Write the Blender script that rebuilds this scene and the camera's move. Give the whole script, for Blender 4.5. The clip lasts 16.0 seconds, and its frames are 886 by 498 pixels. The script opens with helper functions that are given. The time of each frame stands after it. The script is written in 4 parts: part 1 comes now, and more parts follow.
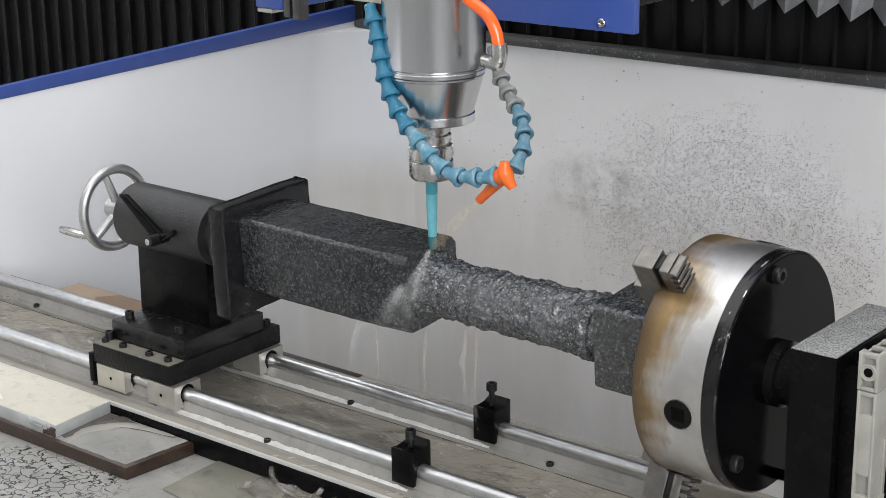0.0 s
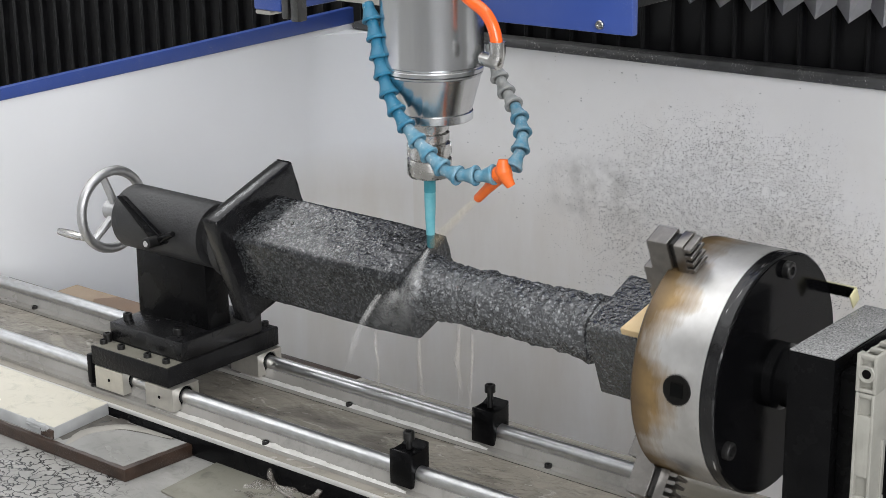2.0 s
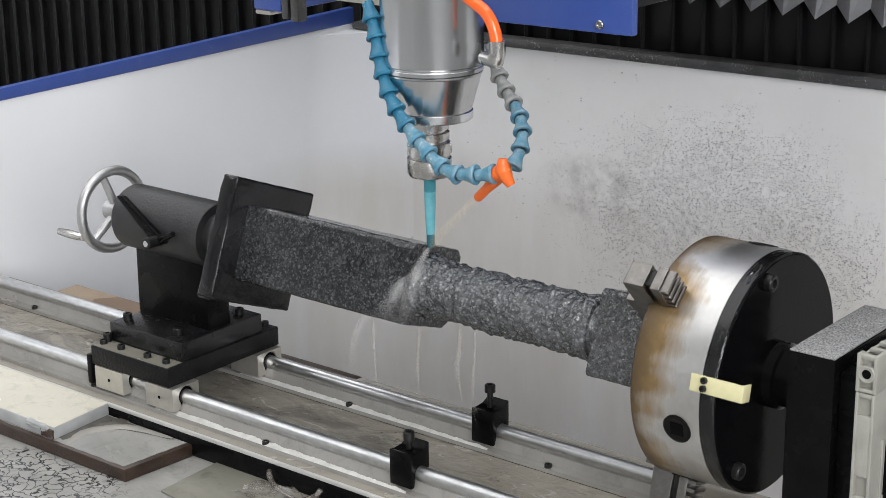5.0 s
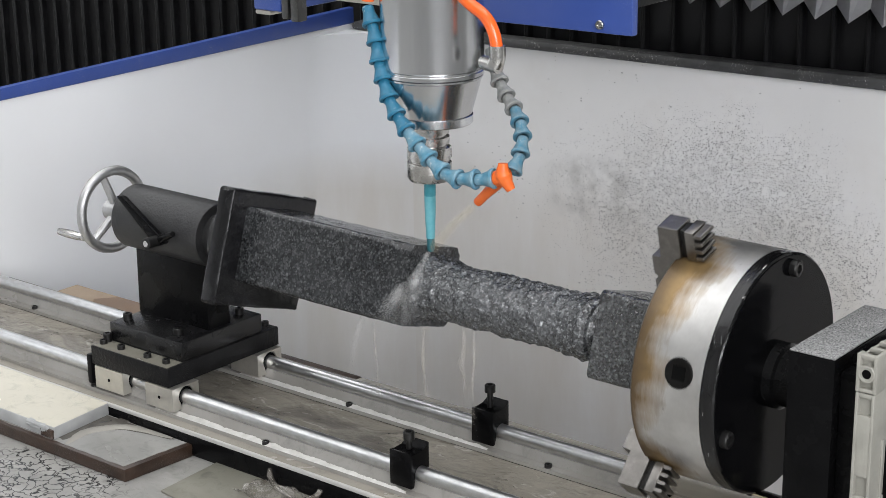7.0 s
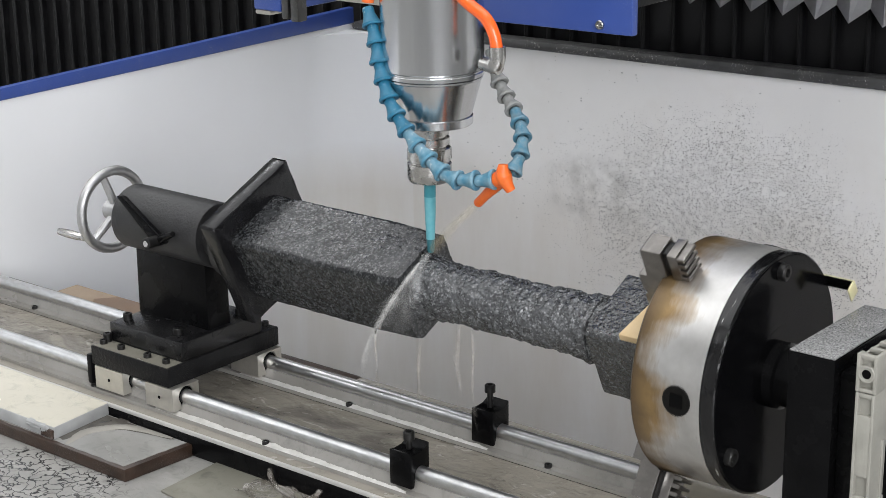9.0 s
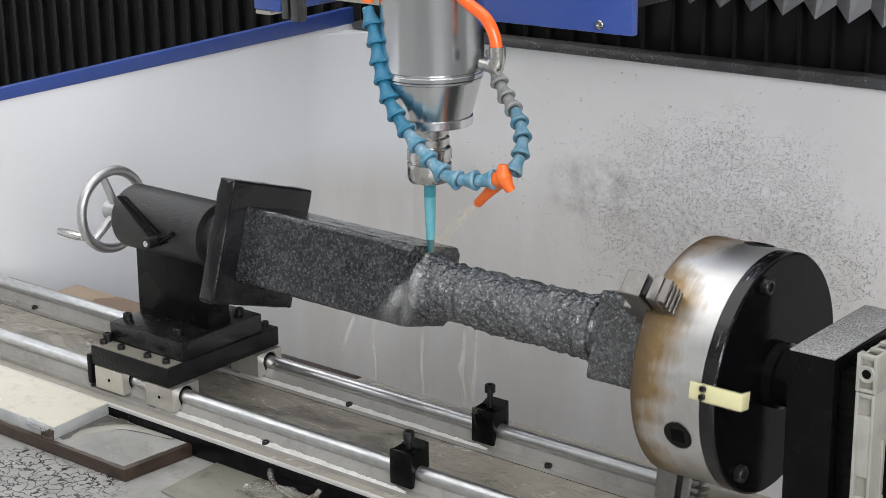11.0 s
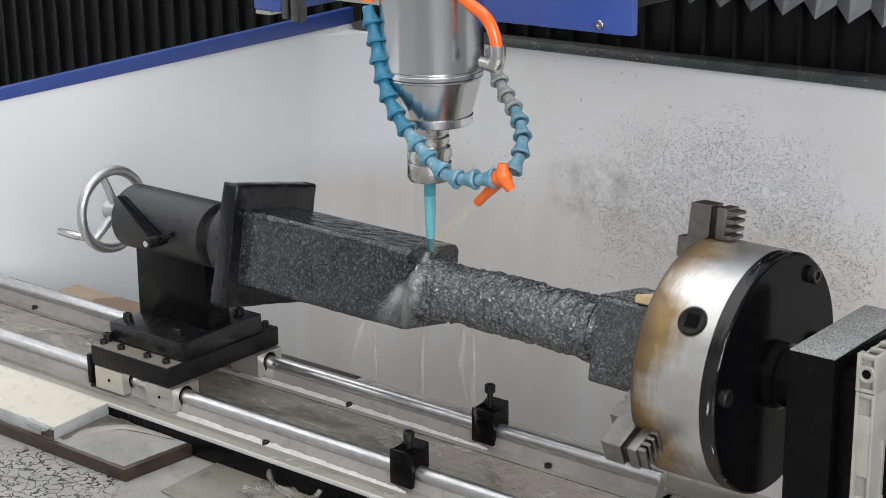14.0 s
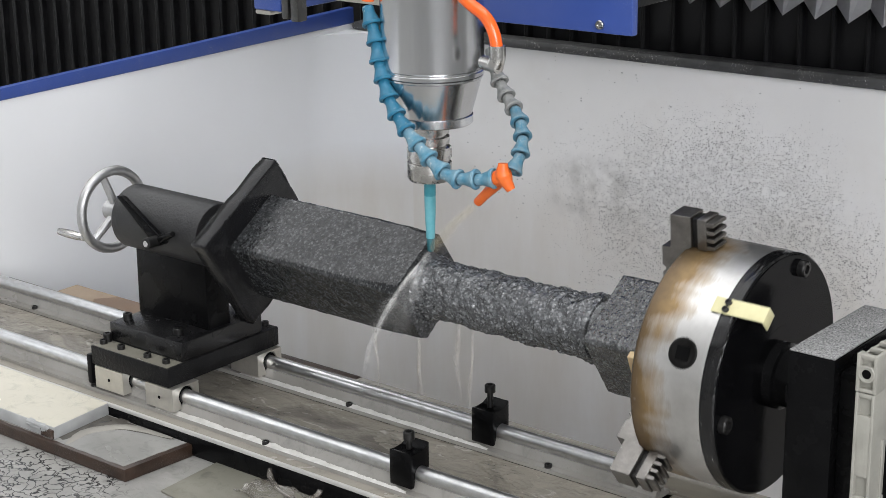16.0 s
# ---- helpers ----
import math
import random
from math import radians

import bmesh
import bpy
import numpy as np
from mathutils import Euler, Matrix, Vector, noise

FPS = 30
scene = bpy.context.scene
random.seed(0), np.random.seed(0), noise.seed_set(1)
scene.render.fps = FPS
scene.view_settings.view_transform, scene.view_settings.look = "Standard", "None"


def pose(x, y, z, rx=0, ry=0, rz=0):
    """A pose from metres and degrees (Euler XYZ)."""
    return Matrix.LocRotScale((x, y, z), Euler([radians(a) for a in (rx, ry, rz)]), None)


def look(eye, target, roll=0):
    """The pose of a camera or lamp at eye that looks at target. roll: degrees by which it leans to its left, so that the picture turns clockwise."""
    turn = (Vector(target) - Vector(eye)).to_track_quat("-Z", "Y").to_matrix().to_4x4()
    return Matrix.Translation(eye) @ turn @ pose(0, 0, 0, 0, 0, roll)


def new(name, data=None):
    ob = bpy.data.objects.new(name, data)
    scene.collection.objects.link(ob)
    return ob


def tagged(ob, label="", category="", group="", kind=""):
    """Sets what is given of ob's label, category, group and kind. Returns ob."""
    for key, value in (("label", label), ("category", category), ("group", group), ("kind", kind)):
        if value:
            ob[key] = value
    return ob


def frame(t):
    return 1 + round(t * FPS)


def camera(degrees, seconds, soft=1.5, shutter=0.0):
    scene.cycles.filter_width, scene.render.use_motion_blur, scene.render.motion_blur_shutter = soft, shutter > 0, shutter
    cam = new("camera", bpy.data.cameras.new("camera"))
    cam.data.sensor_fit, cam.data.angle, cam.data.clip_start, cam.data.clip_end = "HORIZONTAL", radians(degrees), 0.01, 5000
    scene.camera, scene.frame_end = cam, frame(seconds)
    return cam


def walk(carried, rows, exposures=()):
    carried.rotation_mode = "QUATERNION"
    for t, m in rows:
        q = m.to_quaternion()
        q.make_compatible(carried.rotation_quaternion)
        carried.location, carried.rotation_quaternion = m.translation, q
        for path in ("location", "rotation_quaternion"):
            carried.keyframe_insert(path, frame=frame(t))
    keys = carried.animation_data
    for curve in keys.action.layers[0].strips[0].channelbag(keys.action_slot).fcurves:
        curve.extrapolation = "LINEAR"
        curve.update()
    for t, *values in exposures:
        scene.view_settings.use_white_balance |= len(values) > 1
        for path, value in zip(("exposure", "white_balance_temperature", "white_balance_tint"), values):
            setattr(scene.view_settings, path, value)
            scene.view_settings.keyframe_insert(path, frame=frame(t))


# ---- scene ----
# ---- camera and its drift ----
cam = camera(28.84, 16.0, soft=0.75, shutter=0.5)
EYE = Vector((1.20316, -1.45548, 0.88007))
AIM = Vector((-0.602527, 0.741206, -0.295932))
RIGHT = Vector((0.778532, 0.627458, -0.013553))
UPW = Vector((-0.175639, 0.238559, 0.955113))


def view(dx, dy):
    return look(EYE, EYE + AIM * 1.976 + RIGHT * dx + UPW * dy, -0.8130)


walk(cam, [(0.0, view(-0.0020, -0.0020)), (0.5, view(-0.0010, -0.0011)), (1.0, view(-0.0009, -0.0006)),
           (1.5, view(-0.0003, -0.0001)), (2.0, view(0, 0)), (3.0, view(0, 0)), (16.0, view(0, 0))])

# ---- world and unseen lamps added round the machine ----
world = bpy.data.worlds.new("workshop_air")
scene.world = world
world.use_nodes = True
world.node_tree.nodes["Background"].inputs[0].default_value = (0.84, 0.86, 0.90, 1)
world.node_tree.nodes["Background"].inputs[1].default_value = 0.30


def area_lamp(name, m, sx, sy, power, color):
    d = bpy.data.lights.new(name, "AREA")
    d.shape, d.size, d.size_y, d.energy, d.color = "RECTANGLE", sx, sy, power, color
    ob = new(name, d)
    ob.matrix_world = m
    return ob


# added overhead fill lamps; one brightens the floor that the spindle mirrors
for lx, ly in ((1.0, -2.2), (1.4, 0.6), (3.2, -4.2)):
    area_lamp("ceiling_fill", pose(lx, ly, 4.6, 0, 0, 0), 1.7, 0.26, 14, (0.97, 0.98, 1.0))
# unseen small lamps, set where the stone's faces mirror them as glints
for lx, ly, sx, sy in ((-5.8, -4.3, 1.5, 0.6), (-4.75, 2.05, 0.8, 0.35)):
    area_lamp("glint_lamp", pose(lx, ly, 4.6, 0, 0, 0), sx, sy, (95 if sx > 1 else 55) * sx * sy, (0.95, 0.97, 1.0))
# large unseen fill lamp added to brighten the chuck's top and other upper surfaces
area_lamp("overhead_fill", pose(-2.0, 0.0, 4.9, 0, 0, 0), 8.0, 7.0, 250, (0.97, 0.98, 1.0))
# two unseen fill lamps on the camera's side, added to brighten the panels
area_lamp("side_fill", look((3.9, -3.0, 2.0), (-0.4, 0.5, 0.2)), 3.0, 2.4, 212, (0.952, 0.96, 1.0))
area_lamp("side_fill", look((1.2, -6.8, 2.4), (-0.2, 0.8, 0.2)), 5.0, 2.2, 42, (0.95, 0.97, 1.0))
scene.view_settings.exposure = 0.17


# ---- materials ----
class Nodes:
    """A few short words for building a node material."""

    def __init__(self, name):
        self.m = bpy.data.materials.new(name)
        self.m.use_nodes = True
        self.t = self.m.node_tree
        self.b = self.t.nodes["Principled BSDF"]
        self.co = self.t.nodes.new("ShaderNodeTexCoord").outputs["Object"]

    def link(self, a, b):
        self.t.links.new(a, b)

    def put(self, socket, v):
        if hasattr(v, "links"):
            self.link(v, socket)
        elif isinstance(v, tuple):
            socket.default_value = v if len(v) == 4 or socket.type == "VECTOR" else (*v, 1)
        else:
            socket.default_value = v

    def at(self, scale=(1, 1, 1), loc=(0, 0, 0)):
        n = self.t.nodes.new("ShaderNodeMapping")
        self.link(self.co, n.inputs[0])
        n.inputs["Scale"].default_value, n.inputs["Location"].default_value = scale, loc
        return n.outputs[0]

    def noise(self, scale, detail=4.0, rough=0.55, vec=None, distort=0.0):
        n = self.t.nodes.new("ShaderNodeTexNoise")
        self.link(vec or self.co, n.inputs["Vector"])
        n.inputs["Scale"].default_value, n.inputs["Detail"].default_value = scale, detail
        n.inputs["Roughness"].default_value, n.inputs["Distortion"].default_value = rough, distort
        return n.outputs["Fac"]

    def cells(self, scale, feature="F1", vec=None, out="Distance", rand=1.0):
        n = self.t.nodes.new("ShaderNodeTexVoronoi")
        n.feature = feature
        self.link(vec or self.co, n.inputs["Vector"])
        n.inputs["Scale"].default_value, n.inputs["Randomness"].default_value = scale, rand
        return n.outputs[out]

    def ramp(self, fac, *stops):
        n = self.t.nodes.new("ShaderNodeValToRGB")
        self.put(n.inputs[0], fac)
        e = n.color_ramp.elements
        while len(e) < len(stops):
            e.new(0.5)
        for k, (p, c) in enumerate(stops):
            e[k].position = p
            e[k].color = (c, c, c, 1) if not isinstance(c, tuple) else (*c, 1)
        return n.outputs[0]

    def mix(self, fac, a, b, kind="MIX"):
        n = self.t.nodes.new("ShaderNodeMixRGB")
        n.blend_type = kind
        for s, v in zip(n.inputs, (fac, a, b)):
            self.put(s, v)
        return n.outputs[0]

    def math(self, op, a, b=0.0):
        n = self.t.nodes.new("ShaderNodeMath")
        n.operation = op
        self.put(n.inputs[0], a)
        self.put(n.inputs[1], b)
        return n.outputs[0]

    def axis(self, k, vec=None):
        n = self.t.nodes.new("ShaderNodeSeparateXYZ")
        self.link(vec or self.co, n.inputs[0])
        return n.outputs[k]

    def blob(self, centre, size):
        """1 at centre, falling to 0 at size metres."""
        v = self.at(tuple(1 / s for s in size), tuple(-c / s for c, s in zip(centre, size)))
        n = self.t.nodes.new("ShaderNodeTexGradient")
        n.gradient_type = "SPHERICAL"
        self.link(v, n.inputs[0])
        return n.outputs["Fac"]

    def bump(self, height, strength, distance):
        n = self.t.nodes.new("ShaderNodeBump")
        n.inputs["Strength"].default_value, n.inputs["Distance"].default_value = strength, distance
        self.put(n.inputs["Height"], height)
        self.link(n.outputs[0], self.b.inputs["Normal"])

    def done(self, color, rough, metal=0.0, **more):
        self.put(self.b.inputs["Base Color"], color)
        self.put(self.b.inputs["Roughness"], rough)
        self.put(self.b.inputs["Metallic"], metal)
        for key, v in more.items():
            self.put(self.b.inputs[key.replace("_", " ")], v)
        return self.m


def plain(name, a, b, rough, metal=0.0, scale=30, fine=400, bump=0.15, dust=0.0, dust_color=(0.45, 0.44, 0.41), rvar=0.12, speck=900, **more):
    """Two colours mixed by a large noise, fine grain relief, and a strewing of dust specks."""
    n = Nodes(name)
    big, small = n.noise(scale, 5), n.noise(fine, 3)
    c = n.mix(n.ramp(big, (0.3, 0.0), (0.7, 1.0)), a, b)
    r = n.math("ADD", n.math("MULTIPLY", n.math("SUBTRACT", big, 0.5), rvar * 2), rough)
    if dust:
        spots = n.math("MULTIPLY", n.ramp(n.noise(speck, 2), (0.60, 0.0), (0.68, 1.0)), n.ramp(n.noise(25, 3), (0.45, 0.0), (0.7, 1.0)))
        f = n.math("MULTIPLY", spots, dust)
        c = n.mix(f, c, dust_color)
        r = n.math("MAXIMUM", r, f)
    n.bump(small, bump, 0.001)
    return n.done(c, r, metal, **more)


def m_panel(name, tone_a, tone_b):
    """Painted sheet steel with grey run-down film and, round the cutter's throw, dark splashes of wet stone grit."""
    n = Nodes(name)
    film = n.noise(3.0, 5, 0.6, n.at((1, 1, 0.35)))
    c = n.mix(n.ramp(film, (0.3, 0.0), (0.72, 1.0)), tone_a, tone_b)
    zone = n.blob((-0.190, 1.0000, 0.055), (0.46, 1.0, 0.27))
    far = n.blob((-0.26, 1.0000, 0.040), (1.0, 1.0, 0.52))
    blotch = n.math("ADD", n.math("MULTIPLY", zone, 0.5), n.math("MULTIPLY", n.blob((-0.452, 1.0000, 0.072), (0.13, 1.0, 0.075)), 1.5))
    flat = n.at((0.75, 1, 1.3))
    uneven = n.math("SUBTRACT", n.noise(8, 5, 0.7), 0.5)

    def drops_of(scale, field, weight, limit):
        """Splashed drops whose size shrinks as the throw thins out."""
        size = n.math("MINIMUM", n.math("ADD", n.math("MULTIPLY", field, weight), n.math("MULTIPLY", uneven, 0.75)), limit)
        odd = n.math("MULTIPLY", n.axis(0, n.cells(scale, vec=flat, out="Color")), 0.22)
        return n.ramp(n.math("SUBTRACT", n.math("SUBTRACT", size, odd), n.cells(scale, vec=flat)), (0.0, 0.0), (0.07, 1.0))

    grit = n.math("MAXIMUM", drops_of(270, zone, 0.75, 0.36), n.math("MULTIPLY", drops_of(450, zone, 0.70, 0.38), 0.8))
    few = drops_of(95, far, 0.30, 0.22)
    smear = n.math("MULTIPLY", n.ramp(n.noise(22, 5, 0.7), (0.42, 0.0), (0.75, 1.0)), n.ramp(blotch, (0.15, 0.0), (0.9, 0.75)))
    # tan tint in long soft curtains below the work, stronger towards the bottom
    runs = n.math("MULTIPLY", n.ramp(n.noise(7, 5, 0.65, n.at((1, 1, 0.22))), (0.32, 0.25), (0.68, 1.0)), n.ramp(n.axis(2), (0.0, 1.0), (0.12, 0.0)))
    c = n.mix(n.math("MULTIPLY", runs, 0.75), c, (0.60, 0.555, 0.485))
    c = n.mix(n.math("MULTIPLY", n.ramp(n.noise(5, 4, 0.7), (0.5, 0.0), (0.75, 0.30)), 1.0), c, (0.63, 0.59, 0.53))
    c = n.mix(smear, c, (0.30, 0.29, 0.26))
    drops = n.math("MINIMUM", n.math("ADD", grit, n.math("MULTIPLY", few, 0.6)), 1.0)
    c = n.mix(n.math("MULTIPLY", drops, 0.85), c, (0.15, 0.145, 0.13))
    n.bump(n.math("ADD", n.math("MULTIPLY", n.noise(60, 3), 0.05), drops), 0.7, 0.0030)
    return n.done(c, n.math("ADD", n.math("MULTIPLY", film, 0.25), 0.28))


def m_side_panel(name):
    """Clean painted sheet steel, turning streaky tan low down round the corner behind the work."""
    n = Nodes(name)
    c = n.mix(n.ramp(n.noise(4, 5), (0.3, 0.0), (0.7, 1.0)), (0.855, 0.865, 0.878), (0.83, 0.838, 0.848))
    runs = n.math("MULTIPLY", n.ramp(n.noise(7, 5, 0.65, n.at((1, 1, 0.22))), (0.32, 0.45), (0.68, 1.0)), n.ramp(n.axis(2), (0.0, 1.0), (0.10, 0.0)))
    near = n.ramp(n.axis(1), (0.45, 0.0), (0.85, 1.0))
    c = n.mix(n.math("MULTIPLY", n.math("MULTIPLY", runs, near), 0.85), c, (0.64, 0.605, 0.545))
    n.bump(n.noise(400, 3), 0.05, 0.001)
    return n.done(c, 0.34)


def m_granite(name, wet, dusting=0.28, gain=1.0, relief=0.30, gloss=1.0):
    n = Nodes(name)
    grain = n.cells(520, out="Color")
    g = n.ramp(n.axis(0, grain), (0.0, (0.010, 0.010, 0.0105)), (0.45, (0.028, 0.029, 0.031)), (0.70, (0.065, 0.067, 0.069)), (0.87, (0.13, 0.133, 0.134)), (0.97, (0.25, 0.255, 0.255)))
    big = n.cells(260, out="Color")
    c = n.mix(0.35, g, n.ramp(n.axis(1, big), (0.2, (0.020, 0.021, 0.022)), (0.8, (0.075, 0.078, 0.081)), (0.97, (0.24, 0.25, 0.25))))
    c = n.mix(n.ramp(n.noise(18, 4), (0.35, 0.0), (0.75, dusting)), c, (0.17, 0.173, 0.176))
    c = n.mix(1.0, c, (gain, gain * 1.01, gain * 1.025), "MULTIPLY")
    n.bump(n.math("ADD", n.noise(230, 2, 0.5), n.math("MULTIPLY", n.noise(80, 3), 0.7)), relief, 0.0034)
    return n.done(c, n.ramp(n.noise(40, 4), (0.35, wet), (0.7, wet + 0.10)), 0.0, Specular_IOR_Level=gloss)


def m_chuck(name):
    """Turned steel with brushed rings, and brown rust water dried along the front rim."""
    n = Nodes(name)
    ring = n.noise(260, 3, 0.6, n.at((1, 0.02, 0.02)))
    blot = n.noise(26, 5, 0.65)
    wide = n.noise(11, 3, 0.6, n.at((0.0, 1, 1), (0, 0.31, 0.12)))
    streak = n.noise(75, 5, 0.7, n.at((1, 0.22, 0.22)))
    c = n.mix(n.ramp(blot, (0.3, 0.0), (0.75, 1.0)), (0.68, 0.67, 0.655), (0.51, 0.50, 0.485))
    along = n.math("DIVIDE", n.math("SUBTRACT", n.axis(0), 0.353), 0.080)
    reach = n.math("ADD", n.math("MULTIPLY", n.math("SUBTRACT", wide, 0.40), 2.1), n.math("MULTIPLY", n.math("SUBTRACT", streak, 0.5), 0.55))
    edge = n.math("SUBTRACT", n.math("ADD", 0.34, reach), along)
    rust = n.math("MAXIMUM", n.ramp(edge, (0.0, 0.0), (0.12, 0.45), (0.40, 0.95)), n.ramp(along, (0.05, 0.95), (0.22, 0.0)))
    tone = n.mix(n.ramp(along, (0.0, 0.0), (0.30, 1.0)), (0.060, 0.032, 0.007), (0.26, 0.160, 0.052))
    c = n.mix(rust, c, n.mix(n.ramp(n.noise(30, 5, 0.65), (0.40, 0.0), (0.68, 0.55)), tone, (0.060, 0.033, 0.009)))
    dots = n.math("MULTIPLY", n.ramp(n.cells(120), (0.10, 1.0), (0.22, 0.0)), n.ramp(n.noise(30, 3), (0.6, 0.0), (0.68, 0.6)))
    c = n.mix(dots, c, (0.22, 0.2, 0.18))
    n.bump(ring, 0.10, 0.0006)
    rough = n.math("ADD", n.math("MULTIPLY", rust, -0.06), n.math("ADD", 0.30, n.math("MULTIPLY", blot, 0.16)))
    return n.done(c, rough, n.math("SUBTRACT", 1.0, n.math("MULTIPLY", rust, 0.55)), Anisotropic=0.4)


def m_chipped(name):
    """Glossy black enamel, wet and knocked bare along the rim, where pale patches also paint reflections."""
    n = Nodes(name)
    rim = n.math("LESS_THAN", n.axis(0), 0.4470)
    chips_and_glints = n.math("MULTIPLY", n.ramp(n.noise(70, 5, 0.7, n.at((2.4, 0.5, 0.5))), (0.63, 0.0), (0.66, 1.0)), n.ramp(n.noise(14, 2), (0.42, 0.0), (0.55, 1.0)))
    bare = n.math("MULTIPLY", chips_and_glints, rim)
    n.bump(n.math("MULTIPLY", n.noise(95, 4, 0.6, n.at((1.6, 0.6, 0.6))), n.math("ADD", 0.10, rim)), 0.6, 0.0022)
    c = n.mix(bare, n.mix(n.noise(20, 4), (0.0022, 0.0022, 0.0025), (0.0045, 0.0045, 0.005)), (0.60, 0.59, 0.57))
    return n.done(c, n.math("ADD", 0.13, n.math("MULTIPLY", bare, 0.20)), n.math("MULTIPLY", bare, 0.8), Specular_IOR_Level=n.math("ADD", 0.05, n.math("MULTIPLY", rim, 0.45)))


def m_metal(name, color, rough, stretch=(1, 1, 1), scale=40, bump=0.05, dirt=0.0, metal=1.0):
    n = Nodes(name)
    g = n.noise(scale, 4, 0.6, n.at(stretch))
    d = tuple(v * 0.72 for v in color)
    c = n.mix(n.ramp(g, (0.3, 0.0), (0.75, 1.0)), color, d)
    r = n.math("ADD", rough, n.math("MULTIPLY", n.math("SUBTRACT", g, 0.4), 0.25))
    if dirt:
        f = n.math("MULTIPLY", n.ramp(n.noise(120, 5, 0.7), (0.5, 0.0), (0.7, 1.0)), dirt)
        c = n.mix(f, c, (0.5, 0.49, 0.46))
        r = n.math("MAXIMUM", r, n.math("MULTIPLY", f, 0.8))
    n.bump(g, bump, 0.0006)
    return n.done(c, r, metal)


def m_slurry(name, a, b, crackle=0.0, waves=False):
    """A wet film of pale stone slurry with pools, scum lines and grit."""
    n = Nodes(name)
    flow = n.noise(7, 5, 0.6, n.at((0.6, 1.2, 1)), 0.6)
    c = n.mix(n.ramp(flow, (0.3, 0.0), (0.7, 1.0)), a, b)
    c = n.mix(n.ramp(n.noise(38, 5, 0.7, None, 0.8), (0.52, 0.0), (0.75, 0.5)), c, tuple(v * 0.42 for v in a))
    c = n.mix(n.ramp(n.noise(17, 4, 0.6, n.at((0.5, 1.4, 1)), 0.5), (0.5, 0.0), (0.72, 0.55)), c, tuple(min(1.0, v * 1.25) for v in b))
    c = n.mix(n.math("MULTIPLY", n.ramp(n.noise(700, 2), (0.62, 0.0), (0.7, 1.0)), n.ramp(n.noise(20, 3), (0.45, 0.0), (0.65, 0.5))), c, (0.12, 0.115, 0.10))
    if crackle:
        warp = n.at((1, 1, 1))
        wob = n.t.nodes.new("ShaderNodeTexNoise")
        wob.inputs["Scale"].default_value = 55
        n.link(n.co, wob.inputs["Vector"])
        v = n.mix(0.035, warp, wob.outputs["Color"])
        lines = n.ramp(n.cells(54, "DISTANCE_TO_EDGE", v), (0.022, 1.0), (0.065, 0.0))
        area = n.math("MULTIPLY", n.blob((-0.3844, -0.3087, 0.0000), (0.19, 0.14, 1.0)), 3.2)
        f = n.math("MULTIPLY", n.math("MULTIPLY", lines, n.ramp(n.math("MULTIPLY", area, n.noise(16, 3)), (0.3, 0.0), (0.62, 1.0))), crackle)
        c = n.mix(f, c, (0.03, 0.03, 0.03))
    if waves:
        # dark and pale reflections on the ripples, mixed into the water's colour
        c = n.mix(n.ramp(n.noise(13, 4, 0.6, n.at((0.7, 1.3, 1), (0.3, 0, 0)), 0.7), (0.53, 0.0), (0.64, 0.7)), c, tuple(v * 0.36 for v in a))
        c = n.mix(n.ramp(n.noise(48, 4, 0.6, n.at((0.6, 1.2, 1)), 1.2), (0.60, 0.0), (0.70, 0.5)), c, (0.54, 0.52, 0.47))
        n.bump(n.math("ADD", n.noise(34, 3, 0.5, n.at((0.6, 1.1, 1)), 0.6), n.math("MULTIPLY", n.noise(110, 2), 0.25)), 0.7, 0.006)
        return n.done(c, 0.09, 0.0)
    n.bump(n.noise(45, 4, 0.6), 0.12, 0.002)
    return n.done(c, n.ramp(flow, (0.3, 0.10), (0.7, 0.34)), 0.0)


def m_water(name, color, solid, scale):
    """Thin streaked water and mist: clear where its density runs out."""
    n = Nodes(name)
    clear = n.t.nodes.new("ShaderNodeBsdfTransparent")
    mixer = n.t.nodes.new("ShaderNodeMixShader")
    thick = n.t.nodes.new("ShaderNodeAttribute")
    thick.attribute_name = "wetness"
    n.done(color, 0.4, 0.0)
    f = n.math("MULTIPLY", n.ramp(n.noise(scale, 4, 0.65, n.at((1, 1, 0.35))), (0.32, 0.25), (0.66, 1.0)), solid)
    n.link(n.math("MULTIPLY", f, thick.outputs["Fac"]), mixer.inputs[0])
    n.link(clear.outputs[0], mixer.inputs[1])
    n.link(n.b.outputs[0], mixer.inputs[2])
    n.link(mixer.outputs[0], n.t.nodes["Material Output"].inputs[0])
    return n.m


def m_film(name):
    """Thin crumpled plastic, part clear, dirty with brown grit in its folds."""
    n = Nodes(name)
    clear = n.t.nodes.new("ShaderNodeBsdfTransparent")
    mixer = n.t.nodes.new("ShaderNodeMixShader")
    c = n.mix(n.ramp(n.noise(48, 5, 0.65, None, 1.0), (0.42, 0.0), (0.62, 1.0)), (0.36, 0.34, 0.31), (0.09, 0.075, 0.06))
    n.bump(n.noise(120, 3, 0.6, None, 1.5), 0.5, 0.003)
    n.done(c, 0.14)
    n.link(n.ramp(n.noise(30, 4, 0.6, None, 0.8), (0.35, 0.25), (0.65, 0.75)), mixer.inputs[0])
    n.link(clear.outputs[0], mixer.inputs[1])
    n.link(n.b.outputs[0], mixer.inputs[2])
    n.link(mixer.outputs[0], n.t.nodes["Material Output"].inputs[0])
    return n.m


